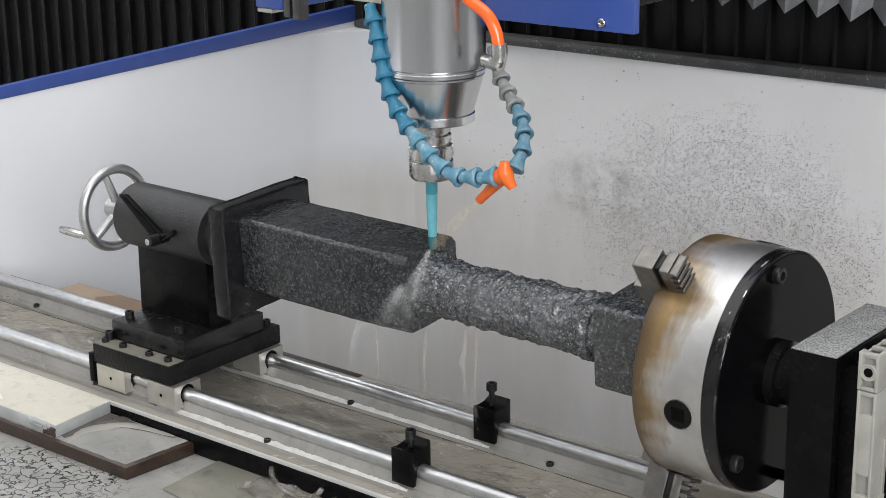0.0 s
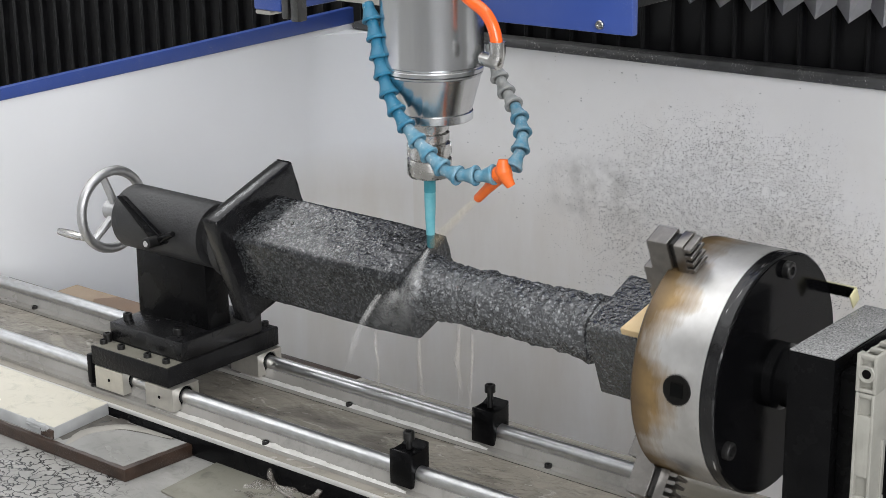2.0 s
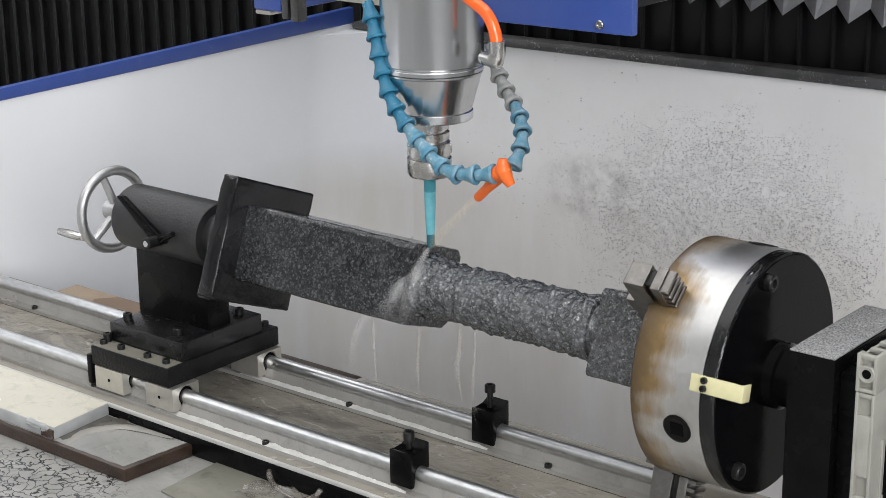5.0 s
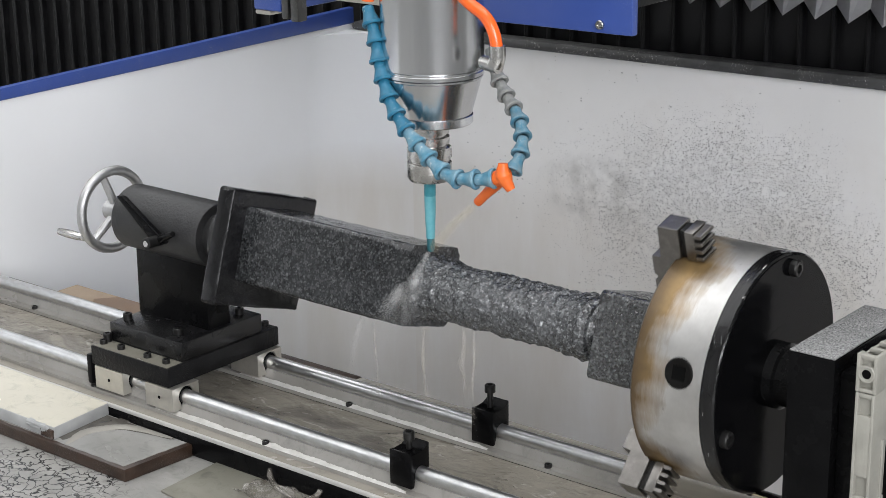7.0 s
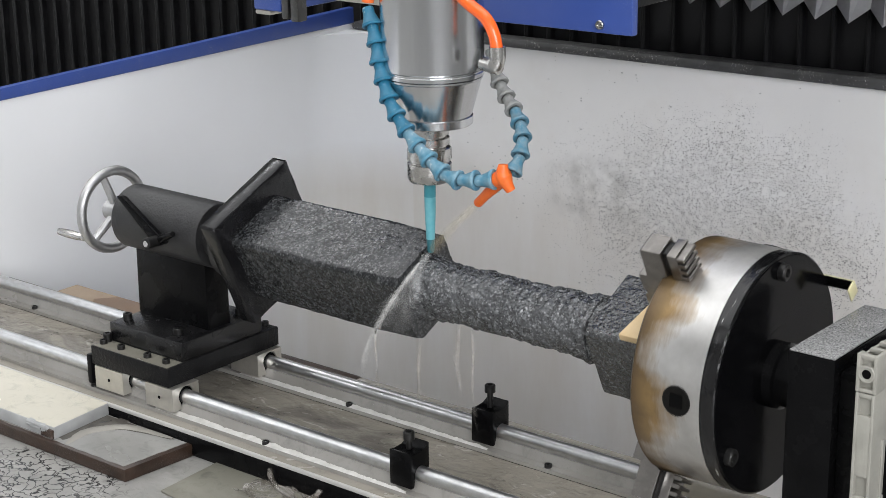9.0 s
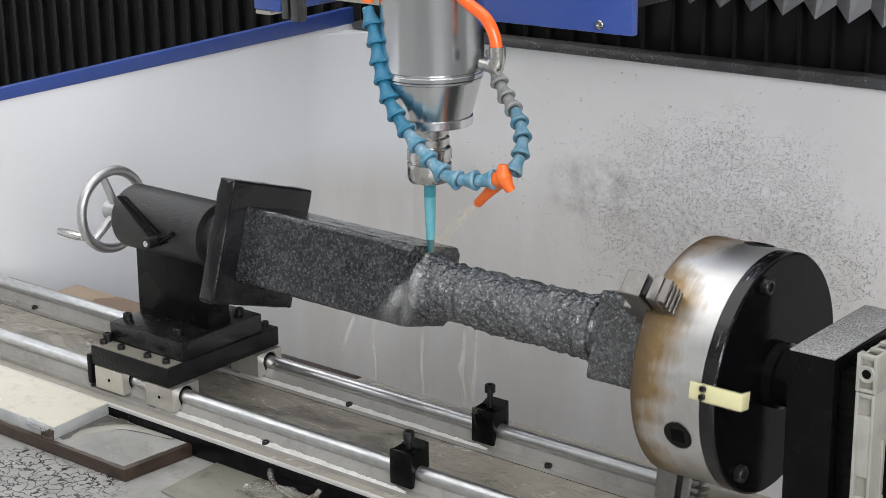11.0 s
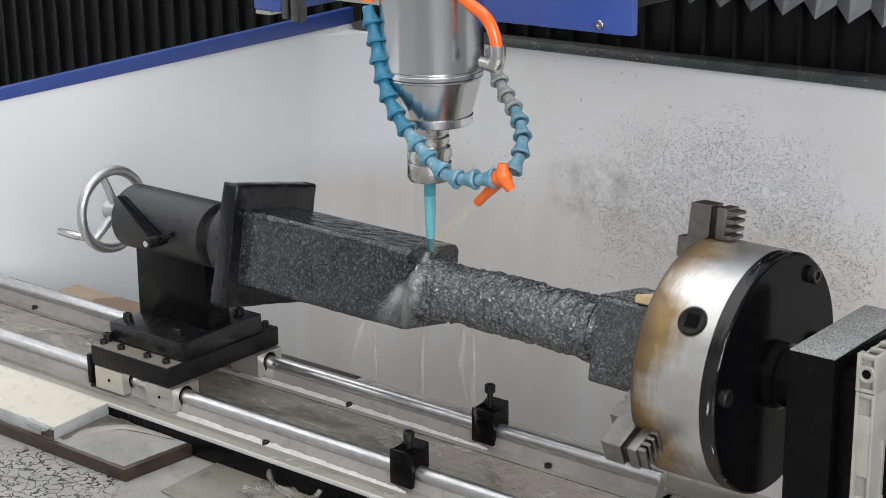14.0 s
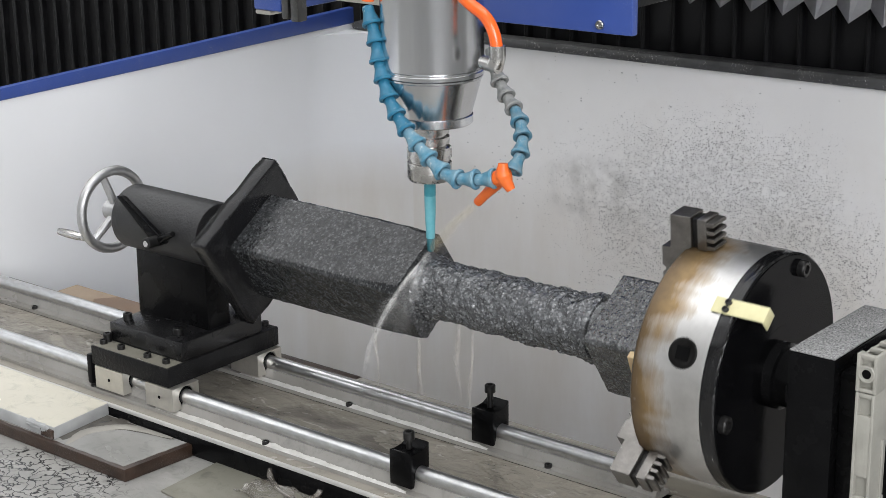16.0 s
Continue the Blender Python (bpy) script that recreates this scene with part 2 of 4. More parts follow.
WALL_WHITE = m_panel("panel_white_paint", (0.80, 0.793, 0.775), (0.745, 0.736, 0.714))
WALL_SIDE = m_side_panel("side_panel_white_paint")
BLUE = plain("blue_machine_enamel", (0.035, 0.075, 0.30), (0.045, 0.09, 0.34), 0.38, scale=8, dust=0.5)
RUBBER = plain("dusty_black_rubber", (0.035, 0.035, 0.035), (0.075, 0.075, 0.074), 0.55, dust=1.0, bump=0.5, speck=260, dust_color=(0.55, 0.54, 0.51))
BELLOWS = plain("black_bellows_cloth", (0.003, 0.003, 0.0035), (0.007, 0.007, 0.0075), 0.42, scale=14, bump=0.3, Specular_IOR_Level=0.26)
SILVER = plain("silver_bellows_cloth", (0.40, 0.40, 0.41), (0.30, 0.30, 0.31), 0.5, 0.2, scale=25, bump=0.3)
BLACK = plain("black_machine_enamel", (0.0022, 0.0022, 0.0025), (0.005, 0.005, 0.0053), 0.26, scale=20, dust=0.05, bump=0.25, Specular_IOR_Level=0.09)
BLACK_GLOSS = plain("wet_black_enamel", (0.004, 0.004, 0.0045), (0.009, 0.009, 0.0095), 0.27, scale=20, dust=0.2, bump=0.04, rvar=0.06, Specular_IOR_Level=0.4)
BLACK_CAST = plain("black_cast_paint", (0.014, 0.014, 0.0145), (0.026, 0.026, 0.027), 0.44, scale=60, fine=240, dust=0.35, bump=0.9)
BLACK_PEBBLE = plain("black_pebbled_paint", (0.005, 0.005, 0.0055), (0.011, 0.011, 0.0115), 0.32, scale=60, fine=190, dust=0.25, bump=1.0, Specular_IOR_Level=0.12)
# wet dust, its specks paled so that their colour carries the sparkle
BLACK_DUSTY = plain("black_enamel_under_sparkling_dust", (0.06, 0.06, 0.06), (0.40, 0.40, 0.395), 0.14, scale=560, fine=420, dust=0.9, bump=0.6)
PLATE_WET = plain("wet_black_plate", (0.005, 0.005, 0.0055), (0.011, 0.011, 0.012), 0.18, scale=35, fine=110, dust=0.2, bump=0.5, rvar=0.09, Specular_IOR_Level=0.28)
SOCKET = m_metal("worn_socket_steel", (0.030, 0.029, 0.028), 0.30, scale=160, bump=0.15)
BOLT = plain("blackened_bolt_steel", (0.018, 0.018, 0.018), (0.035, 0.034, 0.033), 0.38, 0.7, scale=200, bump=0.2)
GRANITE = m_granite("wet_dark_granite", 0.07, 0.30, 0.42, 0.22, 0.36)
GRANITE_FOOT = m_granite("streaming_wet_granite", 0.03, 0.3, 0.55, 0.75, 1.0)
GRANITE_SHAFT = m_granite("wet_rough_granite", 0.12, 0.35, 0.95, 0.34, 0.85)
BACKPLATE = m_chipped("chipped_glinting_black_enamel")
CHUCK_STEEL = m_chuck("turned_chuck_steel")
JAW_STEEL = m_metal("jaw_steel", (0.235, 0.222, 0.208), 0.33, scale=70, bump=0.4, dirt=0.15)
RAIL_STEEL = m_metal("ground_rail_steel", (0.64, 0.645, 0.65), 0.33, (0.35, 1, 1), 150, 0.6, dirt=0.55)
SUPPORT = m_slurry("slurry_streaked_aluminium", (0.312, 0.304, 0.284), (0.200, 0.188, 0.168))
ALU = m_metal("dull_rail_aluminium", (0.66, 0.65, 0.62), 0.42, (0.1, 1, 1), 60, 0.1, dirt=0.5, metal=0.35)
BLOCK_ALU = m_metal("bearing_block_aluminium", (0.60, 0.575, 0.52), 0.36, (1, 1, 1), 30, 0.1, dirt=0.25, metal=0.8)
SPINDLE = m_metal("polished_spindle_steel", (0.72, 0.73, 0.74), 0.16, (1, 1, 0.05), 25, 0.03)
NUT = m_metal("collet_nut_steel", (0.60, 0.59, 0.57), 0.24, (1, 1, 1), 60, 0.08)
WHEEL = m_metal("handwheel_steel", (0.58, 0.58, 0.58), 0.42, (1, 1, 1), 40, 0.1)
GUIDE = m_metal("dark_guide_steel", (0.13, 0.13, 0.128), 0.4, (1, 1, 0.1), 50, 0.1, dirt=0.2)
TEAL = plain("teal_tool_coating", (0.03, 0.22, 0.27), (0.05, 0.29, 0.34), 0.35, scale=120)
TEAL_PALE = plain("worn_teal_tool_body", (0.10, 0.36, 0.42), (0.16, 0.43, 0.48), 0.35, scale=120)
TEAL_DARK = plain("diamond_tip_grit", (0.02, 0.10, 0.12), (0.03, 0.14, 0.16), 0.5, scale=500)
HOSE = plain("blue_hose_plastic", (0.015, 0.125, 0.215), (0.022, 0.165, 0.27), 0.33, scale=60, dust=0.7, speck=260, dust_color=(0.5, 0.53, 0.54))
HOSE_DUSTY = plain("blue_hose_plastic_grey_with_dust", (0.03, 0.17, 0.26), (0.16, 0.24, 0.28), 0.5, scale=160, dust=0.9, dust_color=(0.5, 0.5, 0.48))
HOSE_PALE = plain("blue_hose_plastic_with_pale_film", (0.035, 0.19, 0.29), (0.20, 0.33, 0.40), 0.4, scale=70, dust=1.0, speck=300, dust_color=(0.55, 0.57, 0.57))
GREY_DUST = plain("hose_plastic_caked_with_dust", (0.30, 0.30, 0.285), (0.20, 0.21, 0.205), 0.6, scale=90, dust=0.8, bump=0.8)
ORANGE = plain("orange_nozzle_plastic", (0.80, 0.13, 0.02), (0.86, 0.18, 0.03), 0.38, scale=90)
ORANGE_TUBE = plain("orange_air_tube", (0.85, 0.12, 0.015), (0.9, 0.15, 0.02), 0.22, scale=30, Coat_Weight=0.3)
CREAM = m_slurry("cream_board_face", (0.632, 0.600, 0.502), (0.558, 0.525, 0.432))
GREY_FILM = m_slurry("grey_slurry_film", (0.312, 0.308, 0.292), (0.248, 0.244, 0.228))
DIRT = m_slurry("dark_settled_grit", (0.085, 0.078, 0.068), (0.14, 0.13, 0.115))
RIDGE = m_slurry("pale_dried_slurry", (0.34, 0.325, 0.29), (0.26, 0.245, 0.22))
CREAM_EDGE = plain("pale_board_edge", (0.40, 0.405, 0.40), (0.30, 0.305, 0.30), 0.45, scale=30)
BROWN = plain("brown_resin_board_edge", (0.022, 0.013, 0.009), (0.046, 0.027, 0.018), 0.34, scale=45, dust=0.25, bump=0.5)
WOOD = plain("weathered_plywood", (0.30, 0.22, 0.15), (0.42, 0.32, 0.23), 0.6, scale=14, bump=0.4)
WOOD_RED = plain("reddish_wet_wood", (0.17, 0.105, 0.065), (0.23, 0.15, 0.095), 0.45, scale=20)
TIMBER = plain("pale_packing_wood", (0.62, 0.45, 0.24), (0.70, 0.54, 0.32), 0.6, scale=40)
SLURRY = m_slurry("wet_slurry_table", (0.256, 0.252, 0.234), (0.328, 0.320, 0.302), 1.0)
BED_WET = m_slurry("wet_machine_bed", (0.264, 0.244, 0.204), (0.160, 0.144, 0.116))
PLATE_FILM = m_slurry("grey_film_on_plate", (0.248, 0.236, 0.196), (0.176, 0.168, 0.136))
POOL = m_slurry("rippling_brown_pool", (0.296, 0.272, 0.228), (0.200, 0.182, 0.150), 0.0, True)
LEDGE = m_slurry("wet_tan_ledge", (0.368, 0.344, 0.296), (0.280, 0.256, 0.216))
SHEET_FACE = m_slurry("greenish_wet_sheet", (0.248, 0.240, 0.200), (0.192, 0.188, 0.152))
SCUM = plain("pale_slurry_crust", (0.60, 0.59, 0.56), (0.46, 0.45, 0.42), 0.55, scale=90, fine=300, bump=0.8)
BEIGE = plain("beige_chain_plastic", (0.36, 0.35, 0.31), (0.28, 0.275, 0.24), 0.45, scale=35, dust=0.5, dust_color=(0.2, 0.2, 0.18))
YELLOW = plain("pale_yellow_flag_paint", (0.66, 0.62, 0.36), (0.58, 0.54, 0.31), 0.42, scale=60)
# near-black for seal rings, and for the shade inside holes that aren't cut
HOLE_SHADE_AND_SEAL = plain("hole_shade_and_seal_black", (0.002, 0.002, 0.002), (0.004, 0.004, 0.004), 0.7, Specular_IOR_Level=0.05)
FILM = m_film("cloudy_plastic_film")
JET = m_water("cloudy_coolant_jet", (0.70, 0.60, 0.40), 0.55, 60)
MIST = m_water("fine_coolant_mist", (0.80, 0.80, 0.78), 0.29, 110)
DRIP = m_water("cloudy_dripping_coolant", (0.72, 0.67, 0.59), 0.25, 90)
STREAM = m_water("white_coolant_stream", (0.75, 0.74, 0.71), 0.44, 140)
HALL = plain("workshop_wall_paint", (0.62, 0.62, 0.61), (0.55, 0.55, 0.54), 0.7, scale=1)
HALL_FLOOR = plain("workshop_concrete", (0.62, 0.61, 0.59), (0.55, 0.545, 0.53), 0.35, scale=2)


# ---- mesh helpers ----
def mesh_of(name, bm, material, smooth=None):
    me = bpy.data.meshes.new(name)
    bmesh.ops.recalc_face_normals(bm, faces=bm.faces)
    bm.to_mesh(me)
    bm.free()
    me.materials.append(material)
    if smooth is not None:
        me.shade_smooth()
        me.set_sharp_from_angle(angle=radians(smooth))
    return me


def part(name, bm, material, parent=None, label="", smooth=35):
    ob = new(name, mesh_of(name, bm, material, smooth))
    ob.parent = parent
    return tagged(ob, label)


def thing(name, label, category, group="", at=None, kind=""):
    ob = new(name)
    ob.empty_display_size = 0.05
    if at is not None:
        ob.matrix_world = at
    return tagged(ob, label, category, group, kind)


def box(lo, hi, bevel=0.0, bm=None, seg=2):
    own = bmesh.new()
    lo, hi = Vector(lo), Vector(hi)
    bmesh.ops.create_cube(own, size=1, matrix=Matrix.Translation((lo + hi) / 2) @ Matrix.Diagonal((*(hi - lo), 1)))
    if bevel:
        bmesh.ops.bevel(own, geom=own.edges[:], offset=bevel, segments=seg, affect="EDGES", profile=0.5)
    return joined(own, bm)


def joined(own, bm):
    if bm is None:
        return own
    me = bpy.data.meshes.new("scratch")
    own.to_mesh(me)
    own.free()
    bm.from_mesh(me)
    bpy.data.meshes.remove(me)
    return bm


def turned(profile, m=None, seg=48, bm=None, closed=True):
    """A body of revolution round its own z: profile rows are (radius, height)."""
    own = bmesh.new()
    rings = []
    for r, h in profile:
        if r < 1e-6:
            rings.append([own.verts.new((0, 0, h))])
        else:
            rings.append([own.verts.new((r * math.cos(2 * math.pi * k / seg), r * math.sin(2 * math.pi * k / seg), h)) for k in range(seg)])
    for a, b in zip(rings, rings[1:]):
        for k in range(seg):
            j = (k + 1) % seg
            if len(a) == 1 and len(b) == 1:
                continue
            if len(a) == 1:
                own.faces.new((a[0], b[k], b[j]))
            elif len(b) == 1:
                own.faces.new((a[k], a[j], b[0]))
            else:
                own.faces.new((a[k], a[j], b[j], b[k]))
    if m is not None:
        own.transform(m)
    return joined(own, bm)


def rod(r, h0, h1, m=None, seg=32, bev=0.0008, bm=None):
    bev = min(bev, r * 0.4, abs(h1 - h0) * 0.4)
    return turned([(0, h0), (r - bev, h0), (r, h0 + bev), (r, h1 - bev), (r - bev, h1), (0, h1)], m, seg, bm)


def along_x(x=0.0, y=0.0, z=0.0):
    """Own z becomes world x."""
    return Matrix.Translation((x, y, z)) @ Matrix.Rotation(radians(90), 4, "Y")


def sweep(points, radius, seg=12, bm=None, per=8):
    """A tube along a smooth line through the points."""
    pts = smooth_line(points, per)
    own = bmesh.new()
    rings, side = [], Vector((0.3, 0.9, 0.2))
    for k, p in enumerate(pts):
        d = (pts[min(k + 1, len(pts) - 1)] - pts[max(k - 1, 0)]).normalized()
        side = (side - d * side.dot(d)).normalized()
        up = d.cross(side)
        r = radius(k / (len(pts) - 1)) if callable(radius) else radius
        rings.append([own.verts.new(p + r * (side * math.cos(2 * math.pi * j / seg) + up * math.sin(2 * math.pi * j / seg))) for j in range(seg)])
    for a, b in zip(rings, rings[1:]):
        for j in range(seg):
            own.faces.new((a[j], a[(j + 1) % seg], b[(j + 1) % seg], b[j]))
    own.faces.new(rings[0])
    own.faces.new(rings[-1])
    return joined(own, bm)


def veil(points, width, density, per=10, cols=9):
    """A thin bowed veil of water along a smooth line, with its density thinning to the sides."""
    pts = smooth_line(points, per)
    own = bmesh.new()
    lay = own.verts.layers.float.new("wetness")
    rows = []
    for k, p in enumerate(pts):
        d = (pts[min(k + 1, len(pts) - 1)] - pts[max(k - 1, 0)]).normalized()
        side = d.cross(Vector((0, 1, 0))).normalized()
        u = k / (len(pts) - 1)
        row = []
        for j in range(cols):
            q = 2 * j / (cols - 1) - 1
            v = own.verts.new(p + side * (q * width(u)) + Vector((0, 0.5 * width(u) * q * q, 0)))
            v[lay] = density(u) * (1 - q * q) ** 1.5
            row.append(v)
        rows.append(row)
    for a, b in zip(rows, rows[1:]):
        for j in range(cols - 1):
            own.faces.new((a[j], a[j + 1], b[j + 1], b[j]))
    return own


def smooth_line(points, per=8):
    p = [Vector(q) for q in points]
    p = [2 * p[0] - p[1]] + p + [2 * p[-1] - p[-2]]
    out = []
    for k in range(1, len(p) - 2):
        for j in range(per):
            t = j / per
            out.append(0.5 * (2 * p[k] + (p[k + 1] - p[k - 1]) * t + (2 * p[k - 1] - 5 * p[k] + 4 * p[k + 1] - p[k + 2]) * t * t
                              + (3 * p[k] - p[k - 1] - 3 * p[k + 1] + p[k + 2]) * t ** 3))
    out.append(p[-2])
    return out


def prism(outline, lo, hi, axis="y", bevel=0.0, bm=None):
    """An outline of (a, b) pairs pushed along an axis: y -> (a, ., b); x -> (., a, b); z -> (a, b, .)."""
    own = bmesh.new()
    spot = {"y": lambda a, b, h: (a, h, b), "x": lambda a, b, h: (h, a, b), "z": lambda a, b, h: (a, b, h)}[axis]
    rows = [[own.verts.new(spot(a, b, h)) for a, b in outline] for h in (lo, hi)]
    own.faces.new(rows[0])
    own.faces.new(rows[1])
    for k in range(len(outline)):
        j = (k + 1) % len(outline)
        own.faces.new((rows[0][k], rows[0][j], rows[1][j], rows[1][k]))
    if bevel:
        bmesh.ops.bevel(own, geom=own.edges[:], offset=bevel, segments=2, affect="EDGES", profile=0.5)
    return joined(own, bm)


def rough_up(bm, amount, scale, cuts=0):
    if cuts:
        bmesh.ops.subdivide_edges(bm, edges=bm.edges[:], cuts=cuts, use_grid_fill=True)
    bm.normal_update()
    for v in bm.verts:
        v.co += v.normal * noise.fractal(v.co * scale, 0.7, 2.0, 4) * amount
    return bm


def cap_screw(r, h, parent, m, name="cap_screw", socket=True):
    """A socket head screw standing on its own z."""
    bm = turned([(0, 0), (r, 0), (r, h - r * 0.15), (r * 0.86, h), (r * 0.55, h), (r * 0.5, h * 0.45), (0, h * 0.45)] if socket
                else [(0, 0), (r, 0), (r, h - r * 0.2), (r * 0.8, h), (0, h)], None, 20)
    ob = part(name, bm, BOLT, parent)
    ob.matrix_local = m
    return ob


AXIS = 0.247          # height of the turning axis over the table
LEAN = 0.0072         # the work sits a little higher at the tailstock
TIP = 0.298           # height of the cutter's tip
RAIL_Z = 0.056
RAIL_Y = (-0.0785, 0.0735)
BED_Z = 0.031

# ---- the enclosure ----
tagged(part("table_floor", rough_up(box((-1.0, -1.3, -0.06), (1.5, 0.150, 0.0)), 0.0, 1), SLURRY), "steel table flooded with pale grey stone slurry", "table", kind="structure")
tagged(part("machine_base", box((-0.98, -1.25, -1.0), (1.45, 0.145, -0.0605), 0.004), BLUE), "blue steel machine base below the table", "machine base", kind="structure")
# added out of sight, pale and high, to throw light onto the lower panel
tagged(part("bounce_tray", box((-1.1, 0.146, -1.0), (1.6, 1.06, -0.58)), SLURRY), "unseen pale tray added to bounce light onto the panel", "tray", kind="structure")

wall = prism([(-1.10, -0.9), (1.6, -0.9), (1.6, 0.3392), (-1.10, 0.3056)], 1.0, 1.03, "y")
tagged(part("wall_back", wall, WALL_WHITE), "white painted splash panel spattered with dark stone grit", "wall", kind="structure")
strip = bmesh.new()
prism([(-1.0, 0.3062), (1.6, 0.3386), (1.6, 0.3645), (-1.0, 0.3218)], 0.984, 1.022, "y", 0.0065, strip)
tagged(part("wall_trim", strip, RUBBER), "black rubber edge strip strewn with stone dust", "trim", kind="structure")
side = prism([(-1.2, -0.9), (1.0, -0.9), (1.0, 0.3175), (-1.2, 0.3057)], -1.0049 - 0.03, -1.0049, "x")
tagged(part("wall_left", side, WALL_SIDE), "clean white painted splash panel", "wall", kind="structure")
band = prism([(-1.2, 0.3057), (0.996, 0.3175), (0.996, 0.3484), (-1.2, 0.3039)], -1.0049 - 0.010, -1.0049 + 0.003, "x", 0.0015)
tagged(part("wall_cap", band, BLUE), "blue painted steel cap along the panel", "trim", kind="structure")

bend = [(-1.0047, 0.9998)] + [(-1.0047 + 0.14 - 0.14 * math.sin(radians(q)), 0.9998 - 0.14 + 0.14 * math.cos(radians(q))) for q in range(0, 91, 3)]
tagged(part("wall_corner", prism(bend, -0.9, 0.3065, "z"), WALL_SIDE, smooth=40), "rounded white painted corner of the splash panels", "wall", kind="structure")

# unseen hall added round the machine to bounce light and fill the steel's reflections
tagged(part("workshop_floor", box((-8, -8, -1.05), (8, 8, -1.0)), HALL_FLOOR), "unseen pale concrete floor added for reflections", "floor", kind="structure")
tagged(part("ceiling", box((-8, -8, 5.0), (8, 8, 5.1)), HALL), "unseen pale ceiling added to bounce light", "ceiling", kind="structure")
for nm, lo, hi in (("wall_north", (-8, 7.9, -1), (8, 8, 5)), ("wall_south", (-8, -8, -1), (8, -7.9, 5)), ("wall_west", (-8, -7.9, -1), (-7.9, 7.9, 5)), ("wall_east", (7.9, -7.9, -1), (8, 7.9, 5))):
    tagged(part(nm, box(lo, hi), HALL), "unseen pale wall added to bounce light", "wall", kind="structure")


# ---- gantry behind the panels ----
def bellows():
    t = thing("gantry_bellows", "black pleated bellows with silver folded top on the gantry", "bellows", at=pose(0, 1.08, 0.2))
    bm = bmesh.new()
    rows, x = [], -2.6
    while x < 0.9:
        wide = 0.0600 if x > -0.43 else 0.0500
        rows += [(x, 0.0), (x + 0.0022, -0.015), (x + 0.0060, -0.017), (x + 0.0095, -0.012), (x + 0.0110, 0.0)]
        x += wide
    lower = [bm.verts.new((x, d, -0.25)) for x, d in rows]
    upper = [bm.verts.new((x, d, 0.50)) for x, d in rows]
    for k in range(len(rows) - 1):
        bm.faces.new((lower[k], lower[k + 1], upper[k + 1], upper[k]))
    back = [bm.verts.new((rows[e][0], 0.06, h)) for e, h in ((0, -0.25), (-1, -0.25), (-1, 0.5), (0, 0.5))]
    bm.faces.new(back)
    part("pleated_curtain", bm, BELLOWS, t, smooth=None)
    w = 0.0575
    for k in range(14):
        x = -0.2784 - w + w * k
        h = 0.4158 - 0.0010 * k - 0.2
        bm = bmesh.new()
        q = [bm.verts.new(c) for c in ((x - w / 2, -0.036, h + 0.024), (x, -0.052, h), (x + w / 2, -0.036, h + 0.024), (x + w / 2, -0.020, h + 0.11), (x, -0.044, h + 0.11), (x - w / 2, -0.020, h + 0.11))]
        bm.faces.new((q[0], q[1], q[4], q[5]))
        bm.faces.new((q[1], q[2], q[3], q[4]))
        bmesh.ops.solidify(bm, geom=bm.faces[:], thickness=0.003)
        part("silver_fold", bm, SILVER, t, "silver grey folded bellows edge", smooth=None)


bellows()


def carriage():
    t = thing("gantry_carriage", "blue enamelled spindle carriage on the gantry", "machine carriage", at=pose(0, 0.2, 0.5))
    x1, z1 = 0.1410, 0.5235 - 0.5
    part("front_plate", prism([(-0.085, z1), (x1, z1 + 0.002), (x1, 0.45), (-0.085, 0.45)], 0.0, 0.012, "y", 0.002), BLUE, t)
    sc = cap_screw(0.0055, 0.004, t, pose(0.0975, -0.0, 0.5353 - 0.5, 90, 0, 0), "panel_screw")
    sc.data.materials[0] = NUT
    xl, zl = -0.4488, 0.4878 - 0.5
    zl += 0.006
    part("side_housing", box((xl, -0.02, zl + 0.012), (xl + 0.050, 0.10, 0.4), 0.003), BLUE, t)
    part("housing_foot", box((xl + 0.002, -0.019, zl + 0.006), (xl + 0.030, 0.02, zl + 0.0118), 0.0015), BLOCK_ALU, t, "white metal foot strip")
    part("guide_rail", box((xl + 0.0515, -0.02, zl + 0.004), (xl + 0.064, 0.0, 0.4), 0.002), GUIDE, t, "grey steel guide rail")
    part("guide_rail", box((xl + 0.070, -0.022, zl + 0.002), (xl + 0.084, -0.004, 0.4), 0.002), GUIDE, t, "grey steel guide rail")
    part("back_plate", box((xl + 0.10, 0.03, zl + 0.026), (-0.16, 0.05, 0.4), 0.002), BLOCK_ALU, t, "pale grey back plate")
    # shadowed space behind the carriage, filled by a near-black beam
    part("beam", box((xl - 0.02, 0.02, z1 + 0.03), (x1 - 0.01, 0.88, 0.6), 0.004), BELLOWS, t, "beam with its shadow put into the near-black colour")


carriage()


